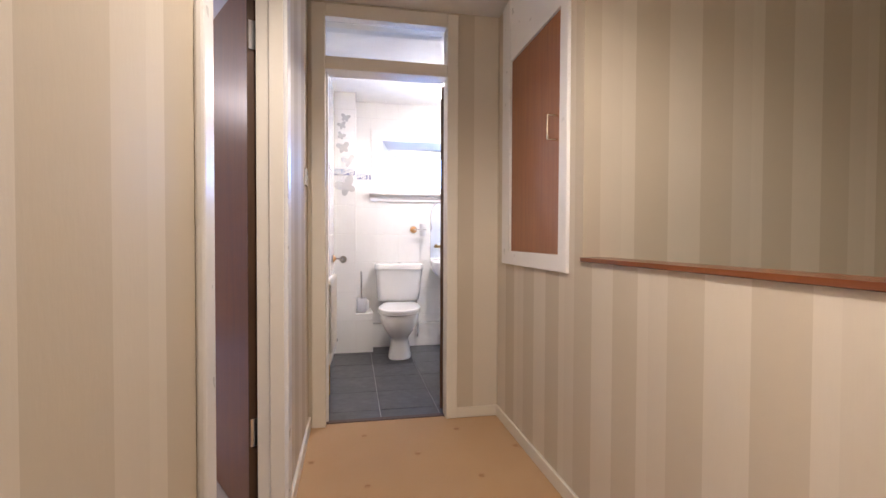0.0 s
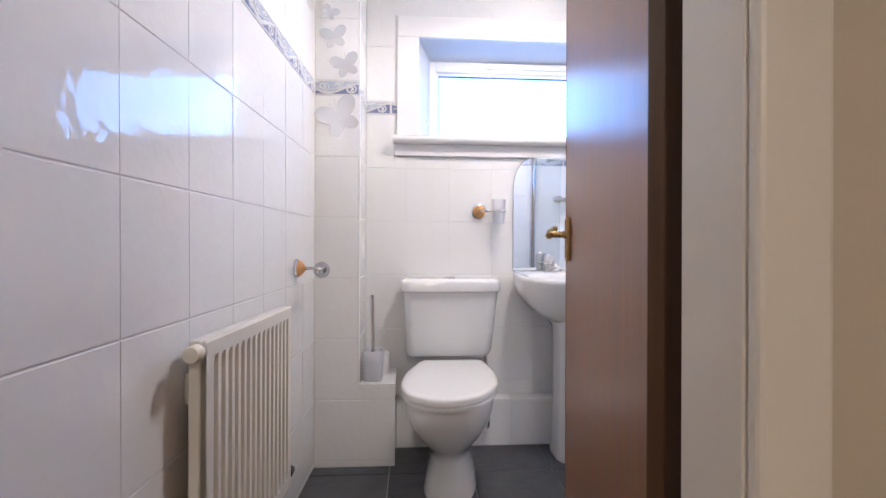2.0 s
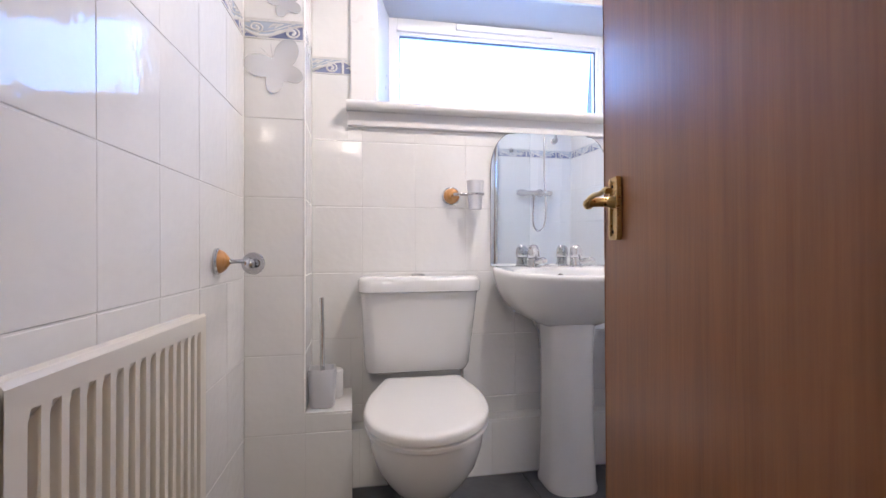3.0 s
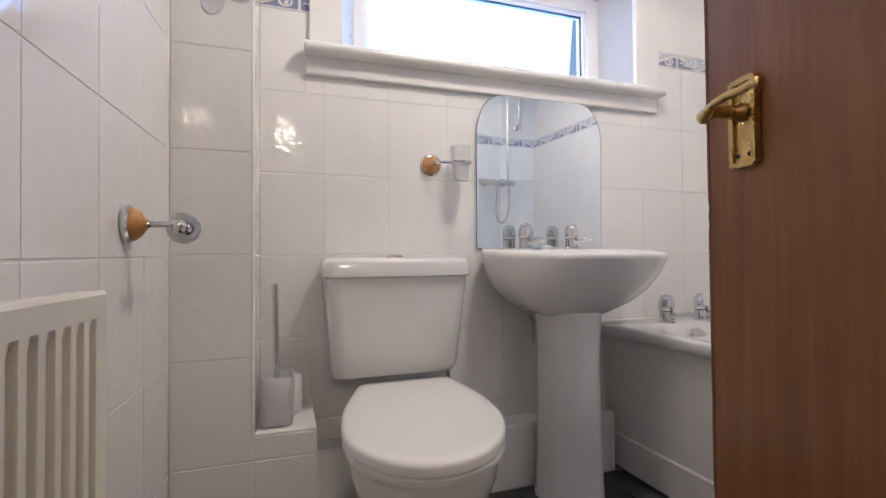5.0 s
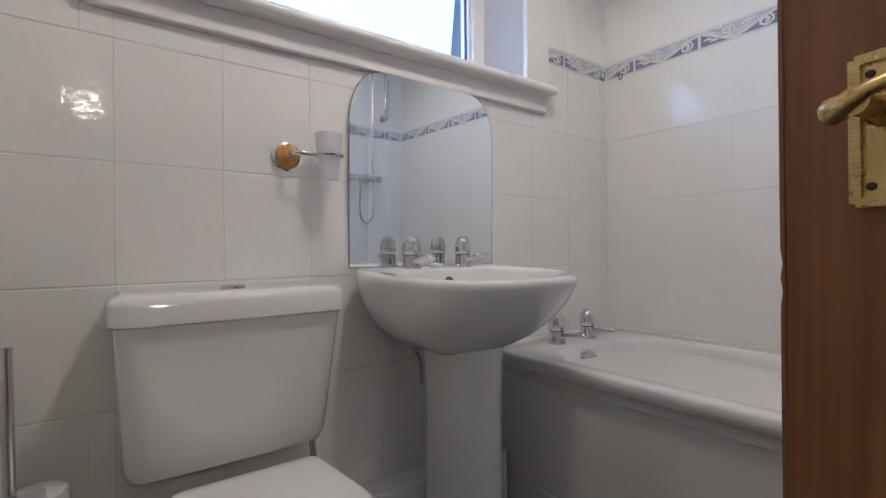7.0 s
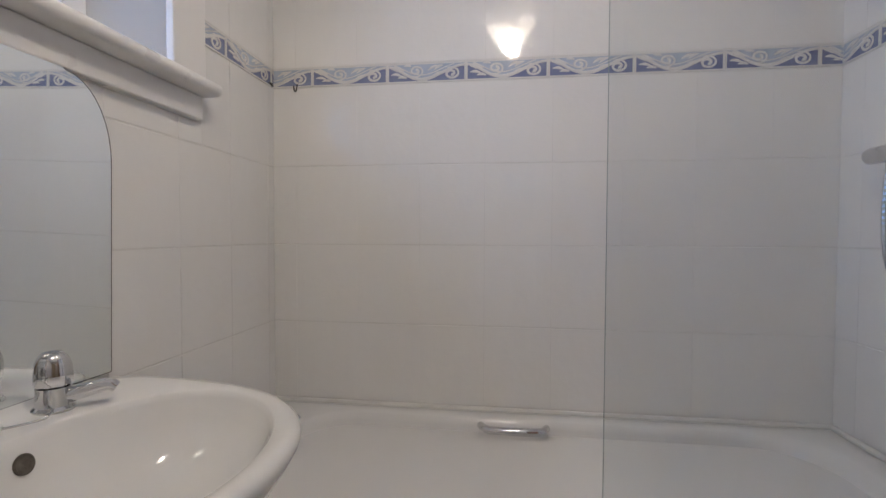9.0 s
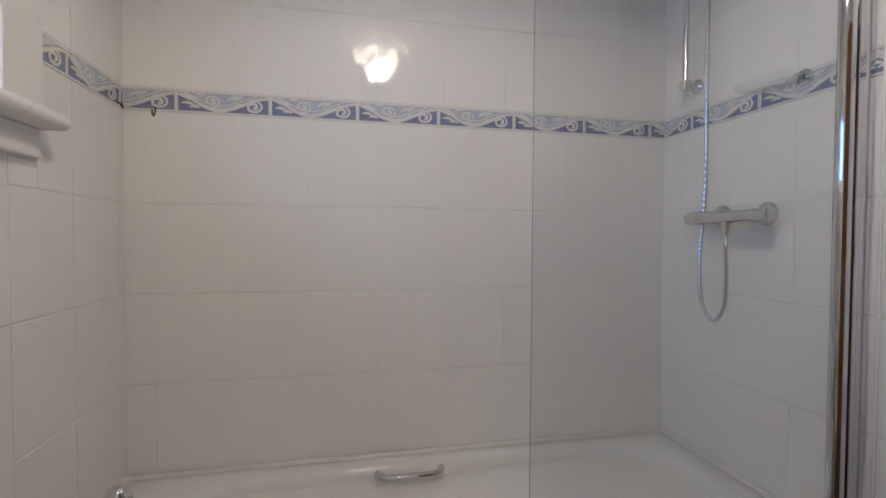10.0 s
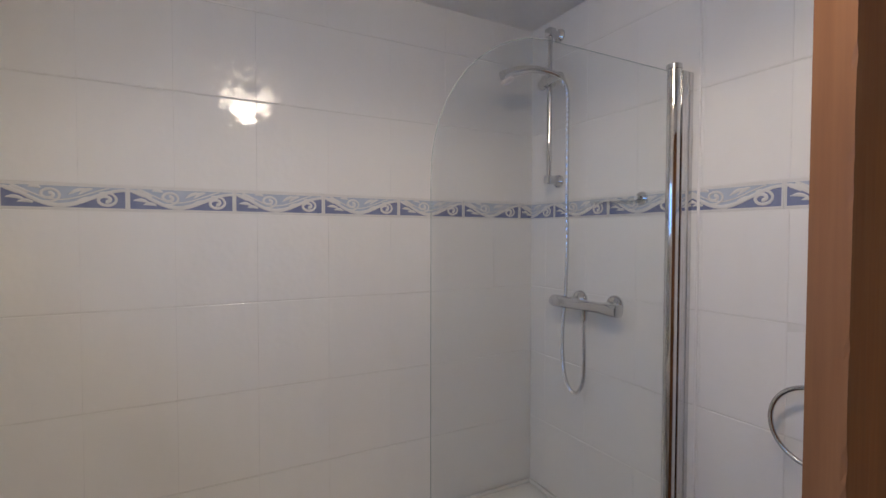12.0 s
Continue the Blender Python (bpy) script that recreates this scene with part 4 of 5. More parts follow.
# mirror above the basin
mir = bmesh.new()
mx0, mx1, mz0, mz1 = 0.742, 1.276, 0.838, 1.412
outline = [(mx0, mz0), (mx1, mz0), (mx1, 1.25)]
outline += [(mx1 - 0.095 + 0.095 * math.cos(t), 1.25 + 0.15 * math.sin(t)) for t in [radians(10 * k) for k in range(1, 10)]]
outline += [(mx1 - 0.11, mz1), (mx0 + 0.11, mz1)]
outline += [(mx0 + 0.095 - 0.095 * math.sin(t), 1.25 + 0.15 * math.cos(t)) for t in [radians(10 * k) for k in range(0, 9)]]
outline += [(mx0, 1.25)]
loft(mir, [[Vector((x, y, z)) for x, z in outline] for y in (BN - 0.006, BN - 0.001)])
for v in mir.verts:                               # it leans out a little at the top
    v.co.y -= 0.0200 * (v.co.z - mz0)
mo = thing("wall_mirror", "frameless arched-shoulder mirror above the basin", "mirror", (1.009, BN, mz0))
at(part("mirror_glass", mir, M_MIRROR), mo)
rim = tube(bmesh.new(), [(x, BN - 0.0055 - 0.0200 * (z - mz0), z) for x, z in outline + outline[:1]], 0.0011, 6)
at(part("polished_edge", rim, M_DARK, label="dark polished mirror edge"), mo)

# ---- bath ----
bath = thing("bathtub", "white acrylic bath with a cream panel and chrome taps", "bathtub", (1.6, 3.8, 0))
bx0, bx1, by0, by1, bz = 1.268, 1.951, 2.938, 4.683, 0.543


def bath_rect(x0, x1, y0, y1, z, r, n=12):
    out = []
    for qx, qy, t0 in ((x1 - r, y1 - r, 0), (x0 + r, y1 - r, 90), (x0 + r, y0 + r, 180), (x1 - r, y0 + r, 270)):
        for k in range(n):
            t = radians(t0 + 90 * k / (n - 1))
            out.append(Vector((qx + r * math.cos(t), qy + r * math.sin(t), z)))
    return out


bm = bmesh.new()
loft(bm, [bath_rect(bx0 + 0.004, bx1, by0, by1, bz - 0.042, 0.012), bath_rect(bx0, bx1, by0, by1, bz - 0.038, 0.012), bath_rect(bx0, bx1, by0, by1, bz - 0.010, 0.014), bath_rect(bx0 + 0.004, bx1 - 0.002, by0 + 0.002, by1 - 0.002, bz - 0.002, 0.016), bath_rect(bx0 + 0.012, bx1 - 0.006, by0 + 0.006, by1 - 0.006, bz, 0.02),
          bath_rect(bx0 + 0.058, bx1 - 0.050, by0 + 0.075, by1 - 0.150, bz - 0.001, 0.17), bath_rect(bx0 + 0.068, bx1 - 0.060, by0 + 0.088, by1 - 0.160, bz - 0.006, 0.17), bath_rect(bx0 + 0.076, bx1 - 0.068, by0 + 0.10, by1 - 0.168, bz - 0.025, 0.17),
          bath_rect(bx0 + 0.095, bx1 - 0.085, by0 + 0.16, by1 - 0.185, 0.38, 0.16), bath_rect(bx0 + 0.115, bx1 - 0.105, by0 + 0.24, by1 - 0.205, 0.24, 0.15), bath_rect(bx0 + 0.15, bx1 - 0.14, by0 + 0.30, by1 - 0.235, 0.175, 0.13), bath_rect(bx0 + 0.21, bx1 - 0.20, by0 + 0.38, by1 - 0.30, 0.162, 0.10)], True, True)
at(part("tub", bm, M_ACRYL, smooth=True, angle=60), bath)
pan = bmesh.new()
prof = [(1.298, 0.505), (1.288, 0.502), (1.286, 0.47), (1.290, 0.465), (1.290, 0.135), (1.285, 0.128), (1.285, 0.012), (1.298, 0.010)]
loft(pan, [[Vector((x, y, z)) for x, z in prof] for y in (by0, by1)])
at(part("panel", pan, M_PANEL, label="cream plastic bath panel"), bath)
tap(bath, 1.52, 4.60, bz - 0.001, 12, 0.085, 1.3)
tap(bath, 1.70, 4.60, bz - 0.001, 12, 0.085, 1.3)
at(part("overflow", lathe(bmesh.new(), [(0.042, 0), (0.042, 0.012), (0.038, 0.020), (0.012, 0.023), (0.0005, 0.023)], pose(1.568, 4.508, 0.486, 82), 28), M_CHROME, smooth=True, label="chrome overflow cover"), bath)
grip = bmesh.new()
gx, gz = 1.872, 0.522
pts = smooth_path([(gx + 0.010, 3.772, gz), (gx - 0.024, 3.788, gz + 0.003), (gx - 0.034, 3.82, gz + 0.004), (gx - 0.036, 3.872, gz + 0.004), (gx - 0.034, 3.924, gz + 0.004), (gx - 0.024, 3.956, gz + 0.003), (gx + 0.010, 3.972, gz)], 5)
tube(grip, pts, 0.012, 12)
at(part("grip_handle", grip, M_CHROME, smooth=True, label="chrome grip handle"), bath)
seal = bmesh.new()
tube(seal, [(bx1 - 0.002, by0, bz + 0.004), (bx1 - 0.002, by1, bz + 0.004)], 0.009, 8)
tube(seal, [(bx0, by0 + 0.002, bz + 0.004), (bx1, by0 + 0.002, bz + 0.004)], 0.009, 8)
tube(seal, [(bx0, by1 - 0.002, bz + 0.004), (bx1, by1 - 0.002, bz + 0.004)], 0.009, 8)
at(part("sealant_bead", seal, M_SILICONE, smooth=True, label="white sealant bead"), bath)

# ---- shower ----
scr = thing("shower_screen", "clear curved-top glass bath screen on a chrome post", "shower screen", (1.28, 3.0, bz))
sx = 1.283
outline = [(3.02, 0.556), (3.728, 0.556), (3.728, 1.66)]
outline += [(3.728 - 0.30 + 0.30 * math.cos(t), 1.66 + 0.318 * math.sin(t)) for t in [radians(6 * k) for k in range(1, 16)]]
outline += [(3.02, 1.978)]
bm = bmesh.new()
loft(bm, [[Vector((x, y, z)) for y, z in outline] for x in (sx - 0.0025, sx + 0.0025)])
at(part("glass_panel", bm, M_SCREEN, label="clear safety glass"), scr)
M_GREEN = material("green_glass_edge", (0.34, 0.40, 0.39), 0.2)[0]
bm = tube(bmesh.new(), [(sx, y, z) for y, z in outline[1:]], 0.0008, 6)
at(part("glass_edge", bm, M_GREEN, label="dark polished glass edge"), scr)
at(part("post", lathe(bmesh.new(), [(0.017, 0.552), (0.017, 1.985), (0.020, 1.986), (0.020, 1.998), (0.012, 2.002)], pose(sx, 3.002, 0), 20), M_CHROME, smooth=True, label="chrome pivot post"), scr)
at(part("wall_channel", boxed(sx - 0.014, sx + 0.014, 2.938, 2.985, 0.552, 1.985, bevel=0.003), M_CHROME, label="chrome wall channel"), scr)
at(part("seal_strip", boxed(sx - 0.004, sx + 0.004, 3.02, 3.728, 0.5475, 0.556), M_FROST), scr)

sh = thing("mixer_shower", "chrome bar mixer shower with a hose and slide rail", "shower", (1.65, BS, 1.3))
ry = 2.985
at(part("slide_rail", tube(bmesh.new(), [(1.795, ry, 1.735), (1.795, ry, 2.285)], 0.009, 14), M_CHROME, smooth=True), sh)
for z in (1.745, 2.278):
    bm = lathe(bmesh.new(), [(0.024, 0), (0.024, 0.006), (0.014, 0.014), (0.014, 0.05), (0.016, 0.055)], pose(1.795, BS + 0.001, z, -90), 18)
    box(bm, 1.780, 1.812, ry - 0.018, ry + 0.014, z - 0.014, z + 0.018, bevel=0.006)
    at(part("rail_bracket", bm, M_CHROME, smooth=True), sh)
bm = boxed(1.776, 1.818, ry - 0.020, ry + 0.028, 2.085, 2.125, bevel=0.010)
tube(bm, [(1.80, ry + 0.01, 2.10), (1.712, ry + 0.024, 2.098)], 0.014, 12)
tube(bm, [(1.80, ry + 0.01, 2.10), (1.835, ry + 0.004, 2.10)], 0.019, 14)
at(part("head_slider", bm, M_STEEL, smooth=True), sh)
pts = smooth_path([(1.700, 3.0, 2.062), (1.708, 3.02, 2.092), (1.726, 3.072, 2.108), (1.744, 3.13, 2.108), (1.759, 3.18, 2.094), (1.768, 3.215, 2.076)], 6)
rad = [0.0105 + 0.0085 * max(0, (i / (len(pts) - 1) - 0.35)) / 0.65 for i in range(len(pts))]
hd2 = at(part("shower_head", tube(bmesh.new(), pts, 0.014, 14, rad), M_CHROME, smooth=True, label="grey plastic chrome handset"), sh)
bm = lathe(bmesh.new(), [(0.0005, 0), (0.021, 0.0), (0.024, -0.006), (0.020, -0.014), (0.0005, -0.015)], pose(1.767, 3.197, 2.072, -25, 6), 18)
spray = part("spray_face", bm, M_SHADE, hd2, "pale spray plate")
vy = BS + 0.062
bm = lathe(bmesh.new(), [(0.016, -0.150), (0.021, -0.148), (0.021, -0.090), (0.0185, -0.086), (0.0185, 0.086), (0.0215, 0.090), (0.0215, 0.140), (0.016, 0.150)], pose(1.609, vy, 1.312, 0, 90), 22)
bar = at(part("mixer_bar", bm, M_CHROME, smooth=True, label="chrome thermostatic bar valve"), sh)
for x in (1.527, 1.68):
    at(part("wall_flange", lathe(bmesh.new(), [(0.033, 0), (0.033, 0.005), (0.026, 0.014), (0.013, 0.020), (0.013, 0.05)], pose(x, BS + 0.001, 1.318, -90), 22), M_CHROME, smooth=True), sh)
at(part("outlet_nut", lathe(bmesh.new(), [(0.011, 1.262), (0.011, 1.282), (0.013, 1.284), (0.013, 1.298)], pose(1.605, vy, 0), 12), M_CHROME, smooth=True), sh)
pts = smooth_path([(1.605, vy, 1.268), (1.604, vy, 1.22), (1.600, vy, 1.12), (1.608, vy, 1.045), (1.645, vy - 0.002, 1.005), (1.688, vy - 0.004, 1.035), (1.708, vy - 0.006, 1.11), (1.712, vy - 0.008, 1.22), (1.704, vy - 0.012, 1.34), (1.694, vy - 0.008, 1.50), (1.689, vy, 1.70), (1.689, vy, 1.90), (1.690, vy, 2.02), (1.698, vy + 0.003, 2.070)], 16)
rad = [0.0060 + (0.0010 if i % 2 else 0) for i in range(len(pts))]
at(part("hose", tube(bmesh.new(), pts, 0.007, 8, rad), M_HOSE, smooth=False, label="ribbed metal shower hose"), sh)

soap = thing("soap_dish", "clear soap dish on a chrome bracket by the shower", "soap dish", (1.475, BS, 1.65))
bm = bmesh.new()
loft(bm, [oval(1.475, 3.0, 1.640, 0.055, 0.04, 28, 2.6), oval(1.475, 3.0, 1.641, 0.072, 0.056, 28, 2.6), oval(1.475, 3.0, 1.655, 0.080, 0.062, 28, 2.6), oval(1.475, 3.0, 1.655, 0.076, 0.058, 28, 2.6), oval(1.475, 3.0, 1.645, 0.066, 0.05, 28, 2.6)])
at(part("dish", bm, M_SCREEN, smooth=True, label="clear plastic dish"), soap)
bm = lathe(bmesh.new(), [(0.02, 0), (0.02, 0.005), (0.008, 0.010), (0.007, 0.030)], pose(1.43, BS + 0.001, 1.657, -90), 16)
at(part("bracket", bm, M_CHROME, smooth=True), soap)

ring = thing("towel_ring", "chrome towel ring on the tiled wall beside the screen", "towel ring", (0.96, BS, 1.2))
n = 40
at(part("ring", tube(bmesh.new(), [(0.955 + 0.085 * math.cos(2 * math.pi * i / n), 2.985, 1.135 + 0.085 * math.sin(2 * math.pi * i / n)) for i in range(n + 1)], 0.0055, 10), M_CHROME, smooth=True), ring)
at(part("wall_rose", lathe(bmesh.new(), [(0.026, 0), (0.026, 0.006), (0.014, 0.014), (0.010, 0.045), (0.014, 0.058)], pose(0.955, BS + 0.001, 1.22, -90), 20), M_PINE, smooth=True, label="turned pine rose"), ring)

# ---- fittings on the walls ----
PX, PY = west_x(4.125), 4.125
roll = thing("paper_holder", "chrome toilet roll bar on a turned pine rose", "toilet roll holder", (PX, PY, 0.872))
R = pose(PX + 0.001, PY, 0.872, 0, 90)
at(part("base_ring", lathe(bmesh.new(), [(0.036, 0), (0.036, 0.006), (0.032, 0.010)], R, 28), M_CHROME, smooth=True), roll)
at(part("rose", lathe(bmesh.new(), [(0.032, 0.006), (0.031, 0.014), (0.024, 0.024), (0.013, 0.032), (0.009, 0.036)], R, 28), M_PINE, smooth=True, label="orange turned pine rose"), roll)
at(part("arm", lathe(bmesh.new(), [(0.008, 0.034), (0.006, 0.045), (0.006, 0.080), (0.011, 0.084), (0.011, 0.088)], R, 16), M_CHROME, smooth=True), roll)
bm = tube(bmesh.new(), [(PX + 0.095, PY - 0.025, 0.866), (PX + 0.095, PY + 0.110, 0.862)], 0.006, 12)
lathe(bm, [(0.029, -0.004), (0.031, 0), (0.029, 0.004)], pose(PX + 0.095, PY, 0.866, 90), 20)
lathe(bm, [(0.004, 0), (0.011, 0.006), (0.013, 0.014), (0.008, 0.022), (0.001, 0.024)], pose(PX + 0.095, PY - 0.025, 0.866, 90), 14)
at(part("bar", bm, M_CHROME, smooth=True), roll)

tum = thing("tumbler_holder", "frosted tumbler in a chrome holder on a pine rose", "tumbler holder", (0.572, BN, 1.13))
R = pose(0.572, BN - 0.001, 1.13, 90)
at(part("base_ring", lathe(bmesh.new(), [(0.038, 0), (0.038, 0.006), (0.033, 0.010)], R, 28), M_CHROME, smooth=True), tum)
at(part("rose", lathe(bmesh.new(), [(0.033, 0.006), (0.032, 0.014), (0.024, 0.024), (0.013, 0.032), (0.009, 0.036)], R, 28), M_PINE, smooth=True, label="orange turned pine rose"), tum)
bm = lathe(bmesh.new(), [(0.009, 0.034), (0.0055, 0.045), (0.0055, 0.070)], R, 14)
tube(bm, smooth_path([(0.572, BN - 0.068, 1.13), (0.59, BN - 0.074, 1.13), (0.625, BN - 0.075, 1.13)], 4), 0.006, 10)
tube(bm, [(0.657 + 0.034 * math.cos(radians(12 * k)), BN - 0.075 + 0.034 * math.sin(radians(12 * k)), 1.13) for k in range(31)], 0.0045, 8)
at(part("arm", bm, M_CHROME, smooth=True), tum)
bm = lathe(bmesh.new(), [(0.024, 1.070), (0.025, 1.069), (0.034, 1.185), (0.0322, 1.185), (0.0235, 1.073)], pose(0.657, BN - 0.075, 0), 28)
at(part("tumbler", bm, M_FROST, smooth=True, label="frosted glass tumbler"), tum)

for nm, pts in (("n", [(1.925, BN, 1.618), (1.925, BN - 0.012, 1.612), (1.915, BN - 0.018, 1.602), (1.905, BN - 0.02, 1.600), (1.895, BN - 0.02, 1.606)]), ("e", [(BR, 4.60, 1.618), (BR - 0.006, 4.60, 1.600), (BR - 0.014, 4.60, 1.590), (BR - 0.024, 4.60, 1.592), (BR - 0.026, 4.60, 1.604)])):
    tagged(part("wire_hook", tube(bmesh.new(), smooth_path(pts, 4), 0.0022, 6), M_DARK, smooth=True), "small dark wire hook under the border tiles", "hook", group="wire hooks")

# toilet brush and spare roll on the ledge
br = thing("toilet_brush", "chrome toilet brush in a frosted square holder", "toilet brush", (0.062, 4.475, 0.36))
bm = bmesh.new()
bq = lambda z, h, r: rrect(0.066, 4.478 - h, 4.478 + h, z, h, r, 5)
loft(bm, [bq(0.3605, 0.036, 0.016), bq(0.364, 0.041, 0.018), bq(0.470, 0.047, 0.020), bq(0.492, 0.046, 0.020), bq(0.492, 0.042, 0.018), bq(0.372, 0.036, 0.016)])
at(part("holder", bm, M_FROST, smooth=True, label="frosted plastic cup"), br)
at(part("liner", lathe(bmesh.new(), [(0.028, 0.376), (0.030, 0.38), (0.030, 0.47), (0.026, 0.476)], pose(0.066, 4.478, 0), 20), M_SEAT, smooth=True), br)
at(part("handle", tube(bmesh.new(), [(0.066, 4.478, 0.45), (0.061, 4.482, 0.738)], 0.0085, 12), M_STEEL, smooth=True, label="chrome handle"), br)
pr = thing("toilet_roll", "white spare toilet roll behind the brush holder", "toilet roll", (0.085, 4.575, 0.36))
at(part("roll", lathe(bmesh.new(), [(0.018, 0.3605), (0.044, 0.3605), (0.046, 0.366), (0.046, 0.455), (0.044, 0.46), (0.018, 0.46), (0.018, 0.3605)], pose(0.088, 4.580, 0), 28), M_PAPERROLL, smooth=True), pr)

# ---- radiator ----
rad_t = thing("radiator", "magnolia ribbed panel radiator under the tiles", "radiator", (-0.14, 3.54, 0.22))
ra0, ra1, rz0, rz1, rx = 3.312, 3.870, 0.205, 0.765, -0.128
bm = bmesh.new()
cols = 15
pitch = (ra1 - ra0 - 0.05) / cols
sect = [(ra0, 0.0)]
for k in range(cols):
    y = ra0 + 0.025 + k * pitch
    sect += [(y + 0.20 * pitch, 0.0), (y + 0.34 * pitch, -0.010), (y + 0.66 * pitch, -0.010), (y + 0.80 * pitch, 0.0)]
sect += [(ra1, 0.0)]
rows = []
for z, k in ((rz0, 0.0), (rz0 + 0.030, 0.0), (rz0 + 0.045, 1.0), (rz1 - 0.050, 1.0), (rz1 - 0.035, 0.0), (rz1 - 0.006, 0.0), (rz1, -0.6)):
    rows.append([bm.verts.new((rx + d * max(k, 0) + 0.006 * min(k, 0), y, z)) for y, d in sect])
for a, b in zip(rows, rows[1:]):
    for i in range(len(sect) - 1):
        bm.faces.new((a[i], a[i + 1], b[i + 1], b[i]))
at(part("front_panel", bm, M_RAD), rad_t)
at(part("back_panel", boxed(rx - 0.036, rx - 0.0125, ra0, ra1, rz0, rz1 - 0.001, bevel=0.004), M_RAD), rad_t)
rad_t.rotation_euler = (0, 0, -math.atan(WLEAN))
for z in (0.34, 0.66):
    for y in (3.36, 3.72):
        at(part("wall_bracket", boxed(-0.187, rx - 0.034, y - 0.015, y + 0.015, z - 0.03, z + 0.03), M_RAD), rad_t)
at(part("bleed_end", lathe(bmesh.new(), [(0.010, 0), (0.010, 0.010), (0.0165, 0.012), (0.0175, 0.034), (0.0145, 0.038), (0.0005, 0.039)], pose(rx - 0.012, ra0, 0.744, 90), 18), M_RAD, smooth=True, label="round vent cap"), rad_t)
bm = lathe(bmesh.new(), [(0.012, 0.0), (0.018, 0.002), (0.019, 0.045), (0.014, 0.052)], pose(rx - 0.012, ra0 - 0.032, 0.225), 18)
box(bm, rx - 0.022, rx - 0.002, ra0 - 0.044, ra0 + 0.002, 0.205, 0.230, bevel=0.004)
at(part("valve", bm, M_RAD, smooth=True, label="white plastic radiator valve"), rad_t)
at(part("valve", lathe(bmesh.new(), [(0.011, 0), (0.016, 0.003), (0.016, 0.032), (0.011, 0.036)], pose(rx - 0.012, ra1, 0.235, -90), 16), M_DARK, smooth=True, label="dark lockshield valve"), rad_t)
at(part("pipe", tube(bmesh.new(), [(rx - 0.012, ra0 - 0.032, 0.222), (rx - 0.012, ra0 - 0.032, -0.004)], 0.0075, 10), M_BRASS, smooth=True, label="tarnished copper pipe"), rad_t)

rad_t.location.x -= 0.022

# ---- ceiling light of the bathroom ----
cl = thing("bathroom_light", "lit ceiling light with frosted petal shades on chrome", "ceiling light", (0.80, 3.88, BC))
at(part("rose", lathe(bmesh.new(), [(0.06, BC - 0.001), (0.06, BC - 0.012), (0.045, BC - 0.022), (0.018, BC - 0.026), (0.018, BC - 0.09), (0.012, BC - 0.10)], pose(0.80, 3.88, 0), 24), M_CHROME, smooth=True), cl)
M_LIT = material("lit_frosted_glass", (0.85, 0.80, 0.72), 0.3, Emission_Color=(1.0, 0.86, 0.70, 1), Emission_Strength=23.0)[0]
M_LIT_HALL = material("lit_opal_glass", (0.85, 0.80, 0.72), 0.3, Emission_Color=(1.0, 0.86, 0.70, 1), Emission_Strength=14.0)[0]
for k in range(5):
    t = 2 * math.pi * k / 5 + 0.3
    m = pose(0.80 + 0.095 * math.cos(t), 3.88 + 0.095 * math.sin(t), 2.25, 0, 0, math.degrees(t)) @ pose(0, 0, 0, 0, 28, 0)
    bm = bmesh.new()
    loft(bm, [[m @ Vector((r * math.cos(2 * math.pi * i / 12) * (1 + 0.12 * math.cos(4 * math.pi * i / 12)), 0.75 * r * math.sin(2 * math.pi * i / 12), h)) for i in range(12)] for r, h in ((0.010, 0.045), (0.022, 0.030), (0.030, 0.0), (0.034, -0.03), (0.028, -0.045))])
    at(part("petal_shade", bm, M_LIT, smooth=True, label="lit frosted glass petal shade"), cl)
hl = thing("landing_light", "lit ceiling light with frosted petal shades on the landing", "ceiling light", (0.10, 0.72, HC))
at(part("rose", lathe(bmesh.new(), [(0.06, HC - 0.001), (0.06, HC - 0.012), (0.045, HC - 0.022), (0.016, HC - 0.026), (0.016, HC - 0.10), (0.010, HC - 0.11)], pose(0.10, 0.72, 0), 24), M_CHROME, smooth=True), hl)
for k in range(5):
    t = 2 * math.pi * k / 5
    m = pose(0.10 + 0.095 * math.cos(t), 0.72 + 0.095 * math.sin(t), 2.235, 0, 0, math.degrees(t)) @ pose(0, 0, 0, 0, 28, 0)
    bm = bmesh.new()
    loft(bm, [[m @ Vector((r * math.cos(2 * math.pi * i / 12), 0.75 * r * math.sin(2 * math.pi * i / 12), h)) for i in range(12)] for r, h in ((0.010, 0.045), (0.022, 0.030), (0.030, 0.0), (0.034, -0.03), (0.028, -0.045))])
    at(part("petal_shade", bm, M_LIT_HALL, smooth=True, label="lit frosted glass petal shade"), hl)


# ---- outside ----
structure("ground", boxed(-300, 300, -300, 600, -3.0, -2.82), M_GRASS, "mown grass beyond the house", "ground")
house = thing("neighbour_house", "grey-roofed rendered house across the gardens", "house", (-9, 22, -2.82))
at(part("wall", boxed(-22, 2, 17.5, 26, -2.82, 0.9), M_RENDER), house)
rf = bmesh.new()
for k in range(16):
    y0, z0 = 17.0 + k * 0.28, 0.75 + k * 0.155
    loft(rf, [[Vector((x, y0, z0)), Vector((x, y0, z0 + 0.05)), Vector((x, y0 + 0.30, z0 + 0.19)), Vector((x, y0 + 0.30, z0 + 0.13))] for x in (-22.5, 2.5)])
    for i in range(84):
        tube(rf, [(-22.4 + 0.3 * i, y0 - 0.004, z0 + 0.055), (-22.4 + 0.3 * i, y0 + 0.29, z0 + 0.192)], 0.03, 4)
roof = at(part("roof", rf, M_ROOF, label="grey interlocking roof tiles"), house)
